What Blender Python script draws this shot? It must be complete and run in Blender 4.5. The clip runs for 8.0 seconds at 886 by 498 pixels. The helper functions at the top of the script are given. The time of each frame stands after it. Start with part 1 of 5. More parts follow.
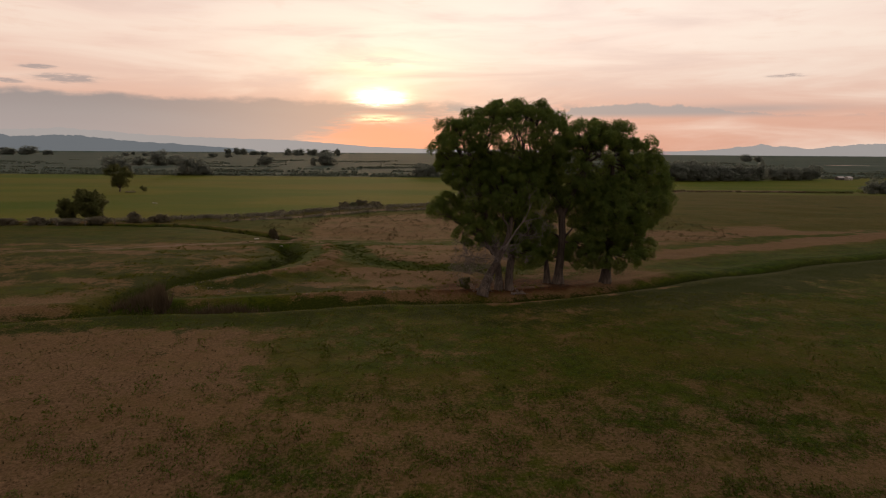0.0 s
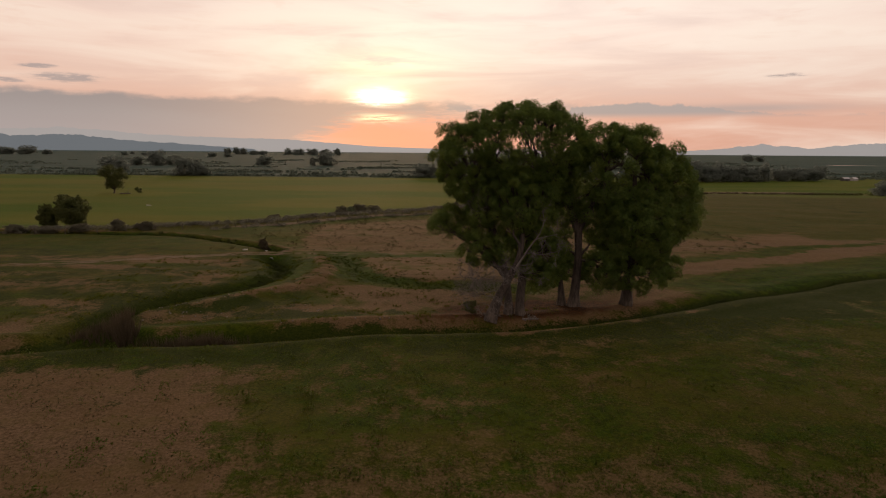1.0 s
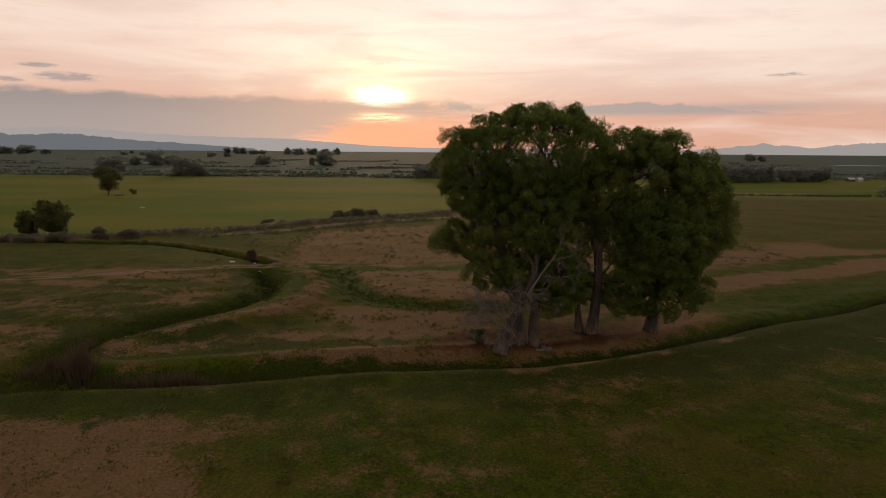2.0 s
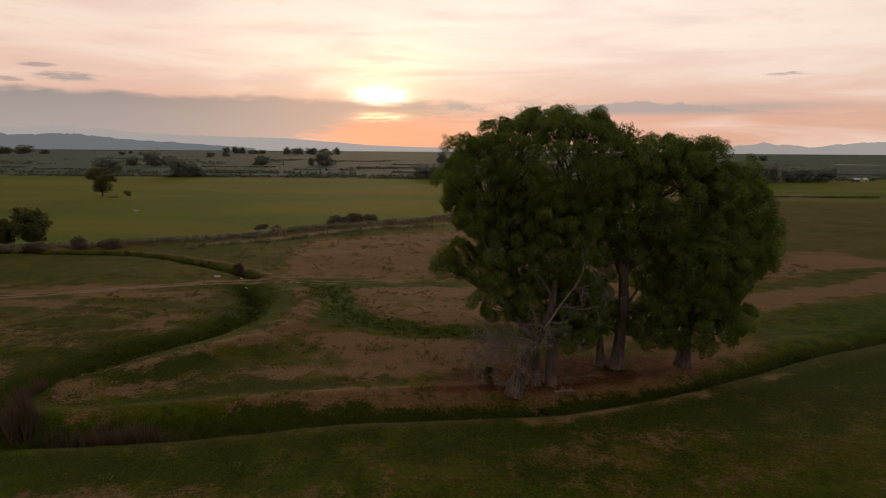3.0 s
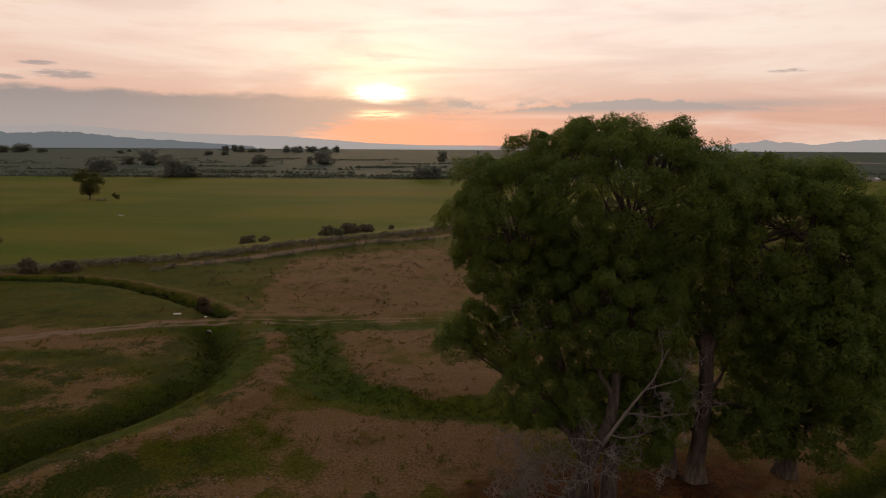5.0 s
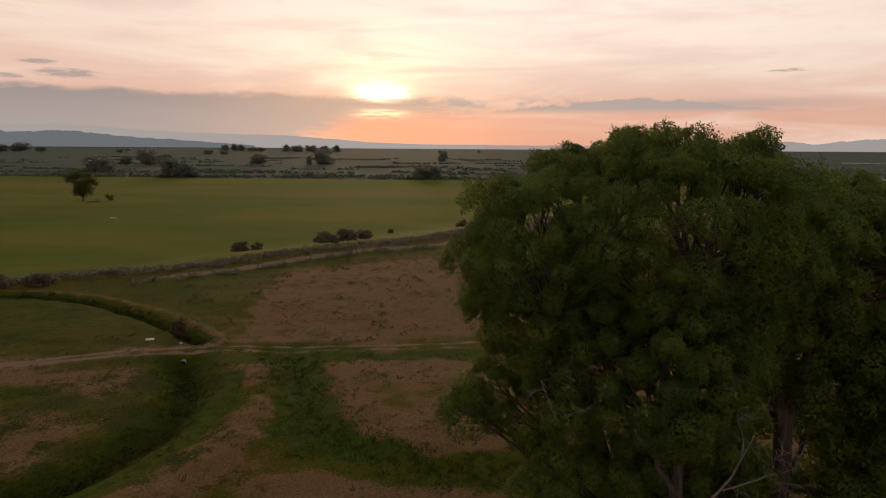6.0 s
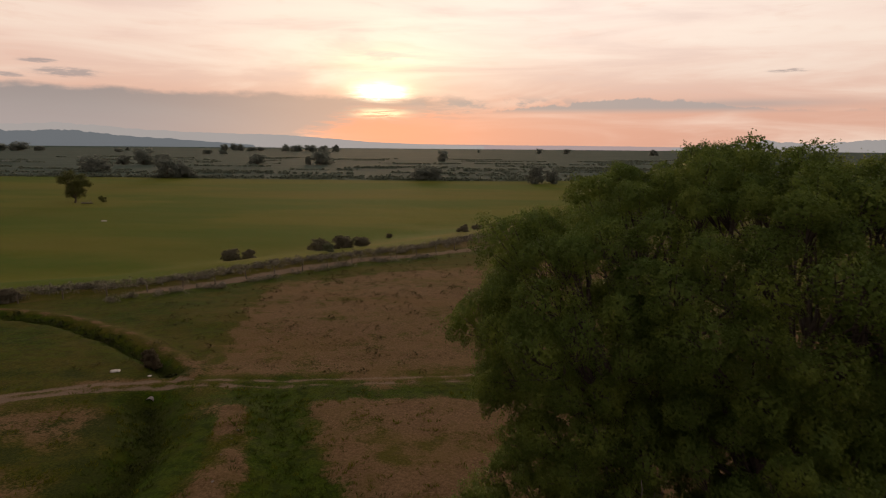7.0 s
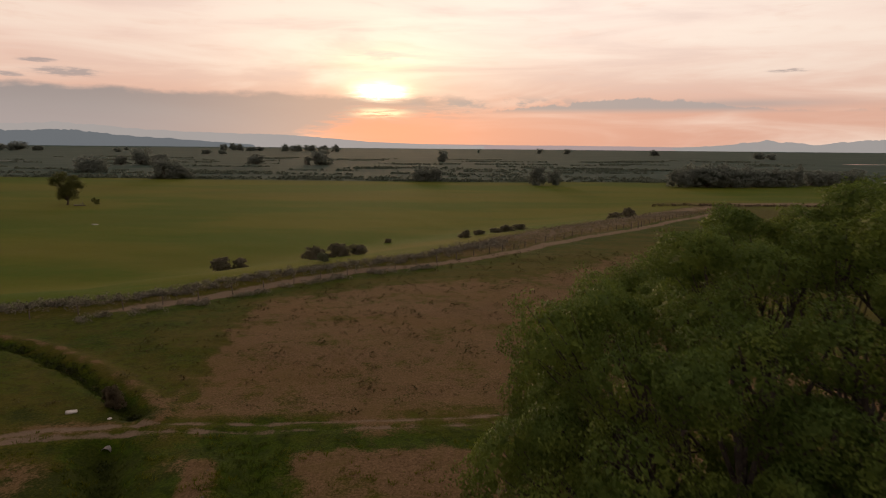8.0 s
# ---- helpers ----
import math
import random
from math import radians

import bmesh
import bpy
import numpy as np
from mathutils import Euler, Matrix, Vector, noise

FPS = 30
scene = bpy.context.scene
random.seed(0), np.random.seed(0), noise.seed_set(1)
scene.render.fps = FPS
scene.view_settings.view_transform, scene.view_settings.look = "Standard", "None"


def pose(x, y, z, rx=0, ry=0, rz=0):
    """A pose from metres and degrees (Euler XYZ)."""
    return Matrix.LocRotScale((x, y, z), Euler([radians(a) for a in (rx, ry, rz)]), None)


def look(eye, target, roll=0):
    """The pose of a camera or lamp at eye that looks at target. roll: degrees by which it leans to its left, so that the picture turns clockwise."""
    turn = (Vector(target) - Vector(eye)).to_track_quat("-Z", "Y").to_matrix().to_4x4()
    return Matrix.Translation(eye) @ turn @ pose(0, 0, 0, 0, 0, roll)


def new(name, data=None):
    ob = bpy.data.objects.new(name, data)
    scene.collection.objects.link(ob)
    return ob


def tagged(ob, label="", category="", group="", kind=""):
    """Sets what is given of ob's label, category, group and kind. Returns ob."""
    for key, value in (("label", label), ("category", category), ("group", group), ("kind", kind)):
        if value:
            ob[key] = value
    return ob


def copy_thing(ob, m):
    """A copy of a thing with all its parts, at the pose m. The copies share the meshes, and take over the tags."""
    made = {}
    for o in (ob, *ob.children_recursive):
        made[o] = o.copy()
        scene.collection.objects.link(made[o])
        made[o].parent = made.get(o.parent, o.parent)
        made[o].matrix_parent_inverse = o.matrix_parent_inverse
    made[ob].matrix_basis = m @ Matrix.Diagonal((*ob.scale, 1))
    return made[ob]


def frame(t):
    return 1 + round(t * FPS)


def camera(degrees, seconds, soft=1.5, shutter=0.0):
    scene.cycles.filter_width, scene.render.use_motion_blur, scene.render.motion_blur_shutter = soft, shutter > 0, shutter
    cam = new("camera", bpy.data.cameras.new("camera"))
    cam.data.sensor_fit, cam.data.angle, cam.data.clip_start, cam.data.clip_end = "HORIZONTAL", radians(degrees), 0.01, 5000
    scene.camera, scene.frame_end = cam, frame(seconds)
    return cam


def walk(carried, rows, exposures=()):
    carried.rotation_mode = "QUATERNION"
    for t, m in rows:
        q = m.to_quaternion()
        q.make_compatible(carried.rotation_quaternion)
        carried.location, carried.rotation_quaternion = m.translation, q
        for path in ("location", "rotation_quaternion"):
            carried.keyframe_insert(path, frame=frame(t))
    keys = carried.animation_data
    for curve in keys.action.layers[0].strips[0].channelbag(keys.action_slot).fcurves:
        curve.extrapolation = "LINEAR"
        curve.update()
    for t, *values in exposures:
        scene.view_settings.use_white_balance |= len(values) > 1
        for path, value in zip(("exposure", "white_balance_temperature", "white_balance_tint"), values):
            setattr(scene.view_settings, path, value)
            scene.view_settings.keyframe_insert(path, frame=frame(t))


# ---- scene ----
cam = camera(71.3, 8.0, soft=1.1, shutter=0.2)
METRES, EYE, TILT, LEAN, TURN = 63.0, 16.0, -9.15, -0.4, 0.0
ROWS = [
    (0.0, 0.0, 0.0, 0.0, 0.0, 0.0, -0.0),
    (0.5, -0.0023, 0.0628, 0.0174, 0.02, -0.04, -0.0),
    (1.0, -0.0047, 0.1211, 0.0335, 0.02, -0.05, -0.03),
    (1.5, -0.0069, 0.1799, 0.0495, 0.03, -0.08, -0.05),
    (3.0, -0.0141, 0.3569, 0.0987, 0.02, -0.17, 0.01),
    (3.5, -0.0164, 0.416, 0.1151, 0.02, -0.2, 0.02),
    (4.0, -0.0183, 0.476, 0.1316, 0.04, -0.25, 0.04),
    (4.5, -0.0201, 0.5364, 0.1482, 0.06, -0.32, 0.08),
    (6.0, -0.0277, 0.7223, 0.1978, 0.08, -0.46, 0.0),
    (6.5, -0.03, 0.7829, 0.2137, 0.06, -0.47, -0.04),
    (7.0, -0.0325, 0.8433, 0.2295, 0.05, -0.48, -0.09),
    (7.5, -0.0348, 0.904, 0.2453, 0.06, -0.48, -0.14),
    (8.0, -0.0371, 0.9646, 0.2611, 0.04, -0.5, -0.13),
]
walk(cam, [(t, pose(0, 0, EYE, TILT, LEAN, TURN) @ pose(METRES * x, METRES * y, METRES * z, 90 + pitch, roll, yaw)) for t, x, y, z, yaw, pitch, roll in ROWS])

# ---- world and sun ----
SUN_AZ, SUN_EL = -5.7, 4.6
world = bpy.data.worlds.new("sunset_sky")
scene.world = world
world.use_nodes = True
WT = world.node_tree
WT.nodes.clear()


def lin(r, g, b):
    """Linear colour from 0-255 display values."""
    return tuple((v / 255 / 12.92 if v / 255 <= 0.04045 else ((v / 255 + 0.055) / 1.055) ** 2.4) for v in (r, g, b))


class Nodes:
    """Short calls for node arithmetic in one tree."""

    def __init__(self, tree):
        self.tree = tree

    def node(self, kind, **settings):
        n = self.tree.nodes.new(kind)
        for k, v in settings.items():
            setattr(n, k, v)
        return n

    def put(self, socket, v):
        if isinstance(v, bpy.types.NodeSocket):
            self.tree.links.new(v, socket)
        elif v is not None:
            if socket.type == "RGBA" and not isinstance(v, (int, float)) and len(v) == 3:
                v = (*v, 1)
            socket.default_value = v

    def m(self, op, a, b=None, c=None, clamp=False):
        n = self.node("ShaderNodeMath", operation=op, use_clamp=clamp)
        for s, v in zip(n.inputs, (a, b, c)):
            self.put(s, v)
        return n.outputs[0]

    def ramp(self, v, lo, hi, smooth=True):
        n = self.node("ShaderNodeMapRange", interpolation_type="SMOOTHSTEP" if smooth else "LINEAR", clamp=True)
        self.put(n.inputs[0], v)
        self.put(n.inputs[1], lo)
        self.put(n.inputs[2], hi)
        n.inputs[3].default_value, n.inputs[4].default_value = 0, 1
        return n.outputs[0]

    def xyz(self, x, y, z=0.0):
        n = self.node("ShaderNodeCombineXYZ")
        for s, v in zip(n.inputs, (x, y, z)):
            self.put(s, v)
        return n.outputs[0]

    def noise(self, vector, scale, detail=4.0, rough=0.55, distort=0.0):
        n = self.node("ShaderNodeTexNoise")
        self.put(n.inputs["Vector"], vector)
        n.inputs["Scale"].default_value, n.inputs["Detail"].default_value = scale, detail
        n.inputs["Roughness"].default_value, n.inputs["Distortion"].default_value = rough, distort
        return n.outputs[0]

    def mix(self, f, a, b, blend="MIX"):
        n = self.node("ShaderNodeMix", data_type="RGBA", blend_type=blend, clamp_factor=True)
        self.put(n.inputs[0], f)
        self.put(n.inputs[6], a)
        self.put(n.inputs[7], b)
        return n.outputs[2]

    def colours(self, v, stops):
        n = self.node("ShaderNodeValToRGB")
        e = n.color_ramp.elements
        while len(e) < len(stops):
            e.new(0.5)
        for el, (p, c) in zip(e, stops):
            el.position, el.color = p, (*c, 1)
        self.put(n.inputs[0], v)
        return n.outputs[0]


def build_sky():
    g = Nodes(WT)
    d = g.node("ShaderNodeTexCoord").outputs["Generated"]
    sep = g.node("ShaderNodeSeparateXYZ")
    WT.links.new(d, sep.inputs[0])
    x, y, z = sep.outputs
    deg = 57.2958
    az = g.m("MULTIPLY", g.m("ARCTAN2", x, y), deg)
    el = g.m("MULTIPLY", g.m("ARCSINE", z), deg)
    daz = g.m("SUBTRACT", az, SUN_AZ)

    def gauss(a0, e0, sa, se):
        a = g.m("POWER", g.m("DIVIDE", g.m("SUBTRACT", az, a0), sa), 2.0)
        b = g.m("POWER", g.m("DIVIDE", g.m("SUBTRACT", el, e0), se), 2.0)
        return g.m("EXPONENT", g.m("MULTIPLY", g.m("ADD", a, b), -1.0))

    streak = g.noise(g.xyz(g.m("MULTIPLY", az, 0.05), g.m("MULTIPLY", el, 0.36)), 1.0, 6.0, 0.55, 0.6)
    fine = g.noise(g.xyz(g.m("MULTIPLY", az, 0.16), g.m("MULTIPLY", el, 1.1), 3.0), 1.0, 5.0, 0.6, 0.4)
    puff = g.noise(g.xyz(g.m("MULTIPLY", az, 0.3), g.m("MULTIPLY", el, 0.8), 7.0), 1.0, 4.0, 0.6)
    # veil of high cloud, by elevation
    veil = g.colours(g.m("DIVIDE", el, 60.0, clamp=True), [
        (0.0, lin(218, 168, 147)), (0.05, lin(226, 176, 155)), (0.10, lin(240, 203, 185)), (0.15, lin(251, 220, 203)),
        (0.22, lin(252, 226, 211)), (0.45, lin(200, 180, 170)), (0.75, lin(166, 158, 160)), (1.0, lin(150, 148, 154))])
    col = g.mix(g.m("MULTIPLY", g.ramp(streak, 0.40, 0.68), 0.6), veil, (1.03, 0.85, 0.71))
    col = g.mix(g.m("MULTIPLY", g.ramp(streak, 0.50, 0.30), g.m("MULTIPLY", g.ramp(el, 2.0, 7.0), 0.5)), col, lin(226, 196, 184))
    col = g.mix(g.m("MULTIPLY", g.ramp(fine, 0.52, 0.72), 0.25), col, lin(236, 190, 170))
    # warm light round the sun
    halo = g.m("MULTIPLY", gauss(SUN_AZ, 7.6, 12.0, 4.6), g.m("ADD", 0.45, g.m("MULTIPLY", g.ramp(streak, 0.35, 0.6), 0.8)))
    col = g.mix(1.0, col, g.mix(halo, (0, 0, 0), (0.16, 0.13, 0.07)), "ADD")
    col = g.mix(g.m("MULTIPLY", g.ramp(az, -10.0, -36.0), 0.7), col, g.mix(1.0, col, (0.95, 0.88, 0.85), "MULTIPLY"))
    col = g.mix(1.0, col, g.mix(gauss(10.0, 11.0, 16.0, 4.0), (0, 0, 0), (0.10, 0.10, 0.09)), "ADD")
    col = g.mix(1.0, col, g.mix(g.m("MULTIPLY", gauss(-5.5, 7.3, 4.5, 1.1), g.ramp(fine, 0.3, 0.6)), (0, 0, 0), (0.34, 0.30, 0.12)), "ADD")
    bars = g.ramp(g.noise(g.xyz(g.m("MULTIPLY", az, 0.42), g.m("MULTIPLY", el, 3.2), 11.0), 1.0, 4.0, 0.6, 0.5), 0.38, 0.6)
    # low cloud bank with the glowing gap under it
    glow = g.m("MULTIPLY", gauss(-5.0, 1.2, 8.5, 2.2), g.ramp(az, -16.0, -11.0))
    col = g.mix(g.m("MULTIPLY", glow, 0.95), col, lin(250, 156, 128))
    col = g.mix(g.m("MULTIPLY", gauss(0.0, 0.8, 26.0, 2.8), 0.6), col, lin(238, 168, 142))
    wob = g.m("MULTIPLY", g.m("SUBTRACT", puff, 0.5), 1.4)
    top = g.m("ADD", g.m("MULTIPLY_ADD", az, -0.006, 4.12), wob)
    low = g.m("ADD", g.m("MINIMUM", g.m("MULTIPLY", g.m("ADD", az, 14.0), 0.42), 2.75), g.m("MULTIPLY", wob, 0.6))
    bank = g.m("MULTIPLY", g.ramp(g.m("SUBTRACT", top, el), -0.22, 0.42), g.ramp(g.m("ADD", g.m("SUBTRACT", el, low), g.m("MULTIPLY", g.m("SUBTRACT", bars, 0.5), 0.7)), -0.9, 1.0))
    bank = g.m("MULTIPLY", bank, g.ramp(az, 7.0, -3.0))
    bank_col = g.mix(g.ramp(az, -30.0, -5.0), lin(152, 142, 141), lin(190, 160, 148))
    bank_col = g.mix(g.ramp(el, 1.2, 4.5), g.mix(0.5, bank_col, lin(176, 166, 166)), bank_col)
    col = g.mix(g.m("MULTIPLY", bank, 0.92), col, bank_col)
    # thin grey clouds over the far range
    hump = g.m("EXPONENT", g.m("MULTIPLY", g.m("POWER", g.m("DIVIDE", g.m("SUBTRACT", az, 17.0), 10.0), 2.0), -1.0))
    lumpy = g.noise(g.xyz(g.m("MULTIPLY", az, 0.55), g.m("MULTIPLY", el, 0.5), 23.0), 1.0, 4.0, 0.6)
    crown = g.m("ADD", g.m("MULTIPLY_ADD", hump, 1.35, 2.75), g.m("MULTIPLY", g.m("SUBTRACT", lumpy, 0.5), 1.3))
    right = g.m("MULTIPLY", g.ramp(g.m("SUBTRACT", crown, el), 0.0, 0.22), g.ramp(el, 2.6, 3.3))
    right = g.m("MAXIMUM", right, g.m("MULTIPLY", gauss(25.0, 3.45, 7.0, 0.38), 0.75))
    right = g.m("MAXIMUM", right, g.m("MULTIPLY", gauss(4.0, 3.6, 9.0, 0.5), g.ramp(puff, 0.46, 0.6)))
    col = g.mix(g.m("MULTIPLY", right, 0.95), col, lin(178, 163, 158))
    dark = g.m("MAXIMUM", gauss(-30.6, 5.25, 2.7, 0.42), gauss(-32.5, 6.0, 1.4, 0.22))
    dark = g.m("MAXIMUM", dark, g.m("MAXIMUM", g.m("MULTIPLY", gauss(28.2, 5.95, 1.8, 0.2), 0.75), gauss(-34.6, 4.85, 1.4, 0.22)))
    shred = g.noise(g.xyz(g.m("MULTIPLY", az, 0.9), g.m("MULTIPLY", el, 5.0), 17.0), 1.0, 5.0, 0.6)
    dark = g.ramp(g.m("MULTIPLY", dark, g.m("MULTIPLY_ADD", shred, 2.2, -0.3)), 0.2, 0.75)
    col = g.mix(g.m("MULTIPLY", dark, 0.85), col, lin(172, 154, 150))
    # the veiled sun and the slit under the bank
    disc = g.m("MULTIPLY", gauss(SUN_AZ, 4.5, 1.75, 0.6), g.m("MULTIPLY", g.ramp(g.m("ADD", el, g.m("MULTIPLY", bars, 0.25)), 3.5, 4.3), g.m("MULTIPLY_ADD", bars, 0.6, 0.5)))
    soft_disc = g.m("MULTIPLY", gauss(SUN_AZ, 5.0, 3.8, 1.2), g.ramp(el, 3.5, 4.6))
    col = g.mix(1.0, col, g.mix(soft_disc, (0, 0, 0), (0.26, 0.19, 0.06)), "ADD")
    slit = g.m("MULTIPLY", gauss(SUN_AZ, 2.7, 2.0, 0.34), g.m("MULTIPLY", bars, 1.6))
    col = g.mix(1.0, col, g.mix(disc, (0, 0, 0), (4.0, 3.4, 2.2)), "ADD")
    col = g.mix(1.0, col, g.mix(g.m("MULTIPLY", slit, 0.8), (0, 0, 0), (0.9, 0.75, 0.35)), "ADD")
    # the sky darkens away from the sun
    away = g.ramp(g.m("ABSOLUTE", daz), 50.0, 150.0)
    col = g.mix(away, col, g.mix(1.0, col, (0.78, 0.76, 0.78), "MULTIPLY"))
    col = g.mix(1.0, col, (1.0, 1.03, 1.045), "MULTIPLY")
    # clear sky that shows faintly through the veil
    sky = g.node("ShaderNodeTexSky", sky_type="NISHITA", sun_disc=False, sun_elevation=radians(SUN_EL), sun_rotation=radians(SUN_AZ))
    bg = g.node("ShaderNodeBackground")
    g.put(bg.inputs[0], col)
    bg.inputs[1].default_value = 1.0
    bg2 = g.node("ShaderNodeBackground")
    g.put(bg2.inputs[0], sky.outputs[0])
    bg2.inputs[1].default_value = 0.06
    mixed = g.node("ShaderNodeMixShader")
    mixed.inputs[0].default_value = 0.94
    WT.links.new(bg2.outputs[0], mixed.inputs[1])
    WT.links.new(bg.outputs[0], mixed.inputs[2])
    WT.links.new(mixed.outputs[0], g.node("ShaderNodeOutputWorld").inputs[0])


build_sky()
sun = new("sun", bpy.data.lights.new("sun", "SUN"))
sun.data.energy, sun.data.angle, sun.data.color = 1.0, radians(14), (1.0, 0.62, 0.36)
sun.matrix_world = look((0, 0, 0), (-math.sin(radians(SUN_AZ)), -math.cos(radians(SUN_AZ)), -math.tan(radians(SUN_EL))))


# ---- materials ----
def material(name):
    mat = bpy.data.materials.new(name)
    mat.use_nodes = True
    g = Nodes(mat.node_tree)
    return mat, g, mat.node_tree.nodes["Principled BSDF"]


def bump(g, bsdf, height, strength, distance):
    b = g.node("ShaderNodeBump")
    b.inputs["Strength"].default_value, b.inputs["Distance"].default_value = strength, distance
    g.put(b.inputs["Height"], height)
    g.put(bsdf.inputs["Normal"], b.outputs[0])


def where(g):
    return g.node("ShaderNodeNewGeometry").outputs["Position"]


def two_tone(name, a, b, scale, rough=0.85, relief=0.4, depth=0.02, stretch=(1, 1, 1), vary=0.0):
    """A surface of two colours in a noise at two scales, with fine relief."""
    mat, g, p = material(name)
    tex = g.node("ShaderNodeTexCoord").outputs["Object"]
    mp = g.node("ShaderNodeMapping")
    mp.inputs["Scale"].default_value = stretch
    g.put(mp.inputs[0], tex)
    n1, n2 = g.noise(mp.outputs[0], scale, 5, 0.6), g.noise(mp.outputs[0], scale * 7, 4, 0.6)
    f = g.ramp(g.m("ADD", g.m("MULTIPLY", n1, 0.65), g.m("MULTIPLY", n2, 0.35)), 0.36, 0.64)
    col = g.mix(f, a, b)
    if vary:
        rnd = g.node("ShaderNodeObjectInfo").outputs["Random"]
        col = g.mix(g.m("MULTIPLY", rnd, vary), col, (a[0] * 0.5, a[1] * 0.5, a[2] * 0.5))
    g.put(p.inputs["Base Color"], col)
    p.inputs["Roughness"].default_value = rough
    bump(g, p, g.m("ADD", n1, n2), relief, depth)
    return mat


def leaf_material(name, dark, light, yellow, through_light=0.35, rough=0.55):
    """Leaves: colour varies from leaf to leaf and from bough to bough, and light shines through."""
    mat, g, p = material(name)
    geo = g.node("ShaderNodeNewGeometry")
    patch = g.noise(geo.outputs["Position"], 0.75, 4, 0.65)
    col = g.mix(geo.outputs["Random Per Island"], dark, light)
    col = g.mix(g.m("MULTIPLY", g.ramp(patch, 0.44, 0.66), 0.7), col, yellow)
    g.put(p.inputs["Base Color"], col)
    p.inputs["Roughness"].default_value = rough
    p.inputs["Specular IOR Level"].default_value = 0.14
    tr = g.node("ShaderNodeBsdfTranslucent")
    g.put(tr.inputs[0], g.mix(0.35, col, yellow))
    mx = g.node("ShaderNodeMixShader")
    mx.inputs[0].default_value = through_light
    out = mat.node_tree.nodes["Material Output"]
    mat.node_tree.links.new(p.outputs[0], mx.inputs[1])
    mat.node_tree.links.new(tr.outputs[0], mx.inputs[2])
    mat.node_tree.links.new(mx.outputs[0], out.inputs[0])
    return mat


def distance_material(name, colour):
    """Far hills: a plain glowing backdrop with the haze put into its colour."""
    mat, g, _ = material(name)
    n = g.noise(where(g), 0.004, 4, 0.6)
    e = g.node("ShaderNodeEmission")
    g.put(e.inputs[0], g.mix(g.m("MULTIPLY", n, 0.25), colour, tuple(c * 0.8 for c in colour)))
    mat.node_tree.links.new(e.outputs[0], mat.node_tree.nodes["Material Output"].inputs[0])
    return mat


def bark_material():
    """Grey furrowed bark, rubbed pale near the ground by cattle."""
    mat, g, p = material("bark")
    pos = where(g)
    mp = g.node("ShaderNodeMapping")
    mp.inputs["Scale"].default_value = (1, 1, 0.18)
    g.put(mp.inputs[0], pos)
    n1, n2 = g.noise(mp.outputs[0], 5.0, 5, 0.65), g.noise(pos, 0.8, 3)
    sep = g.node("ShaderNodeSeparateXYZ")
    g.put(sep.inputs[0], pos)
    rub = g.m("MULTIPLY", g.ramp(g.m("ADD", sep.outputs[2], g.m("MULTIPLY", n2, 3.6)), 3.0, 1.4), g.ramp(n2, 0.68, 0.42))
    col = g.mix(g.ramp(n1, 0.35, 0.65), (0.028, 0.021, 0.016), (0.080, 0.062, 0.048))
    pale = g.mix(g.ramp(n1, 0.35, 0.65), (0.055, 0.043, 0.032), (0.145, 0.115, 0.088))
    g.put(p.inputs["Base Color"], g.mix(rub, col, pale))
    p.inputs["Roughness"].default_value = 0.9
    bump(g, p, n1, 0.9, 0.08)
    return mat


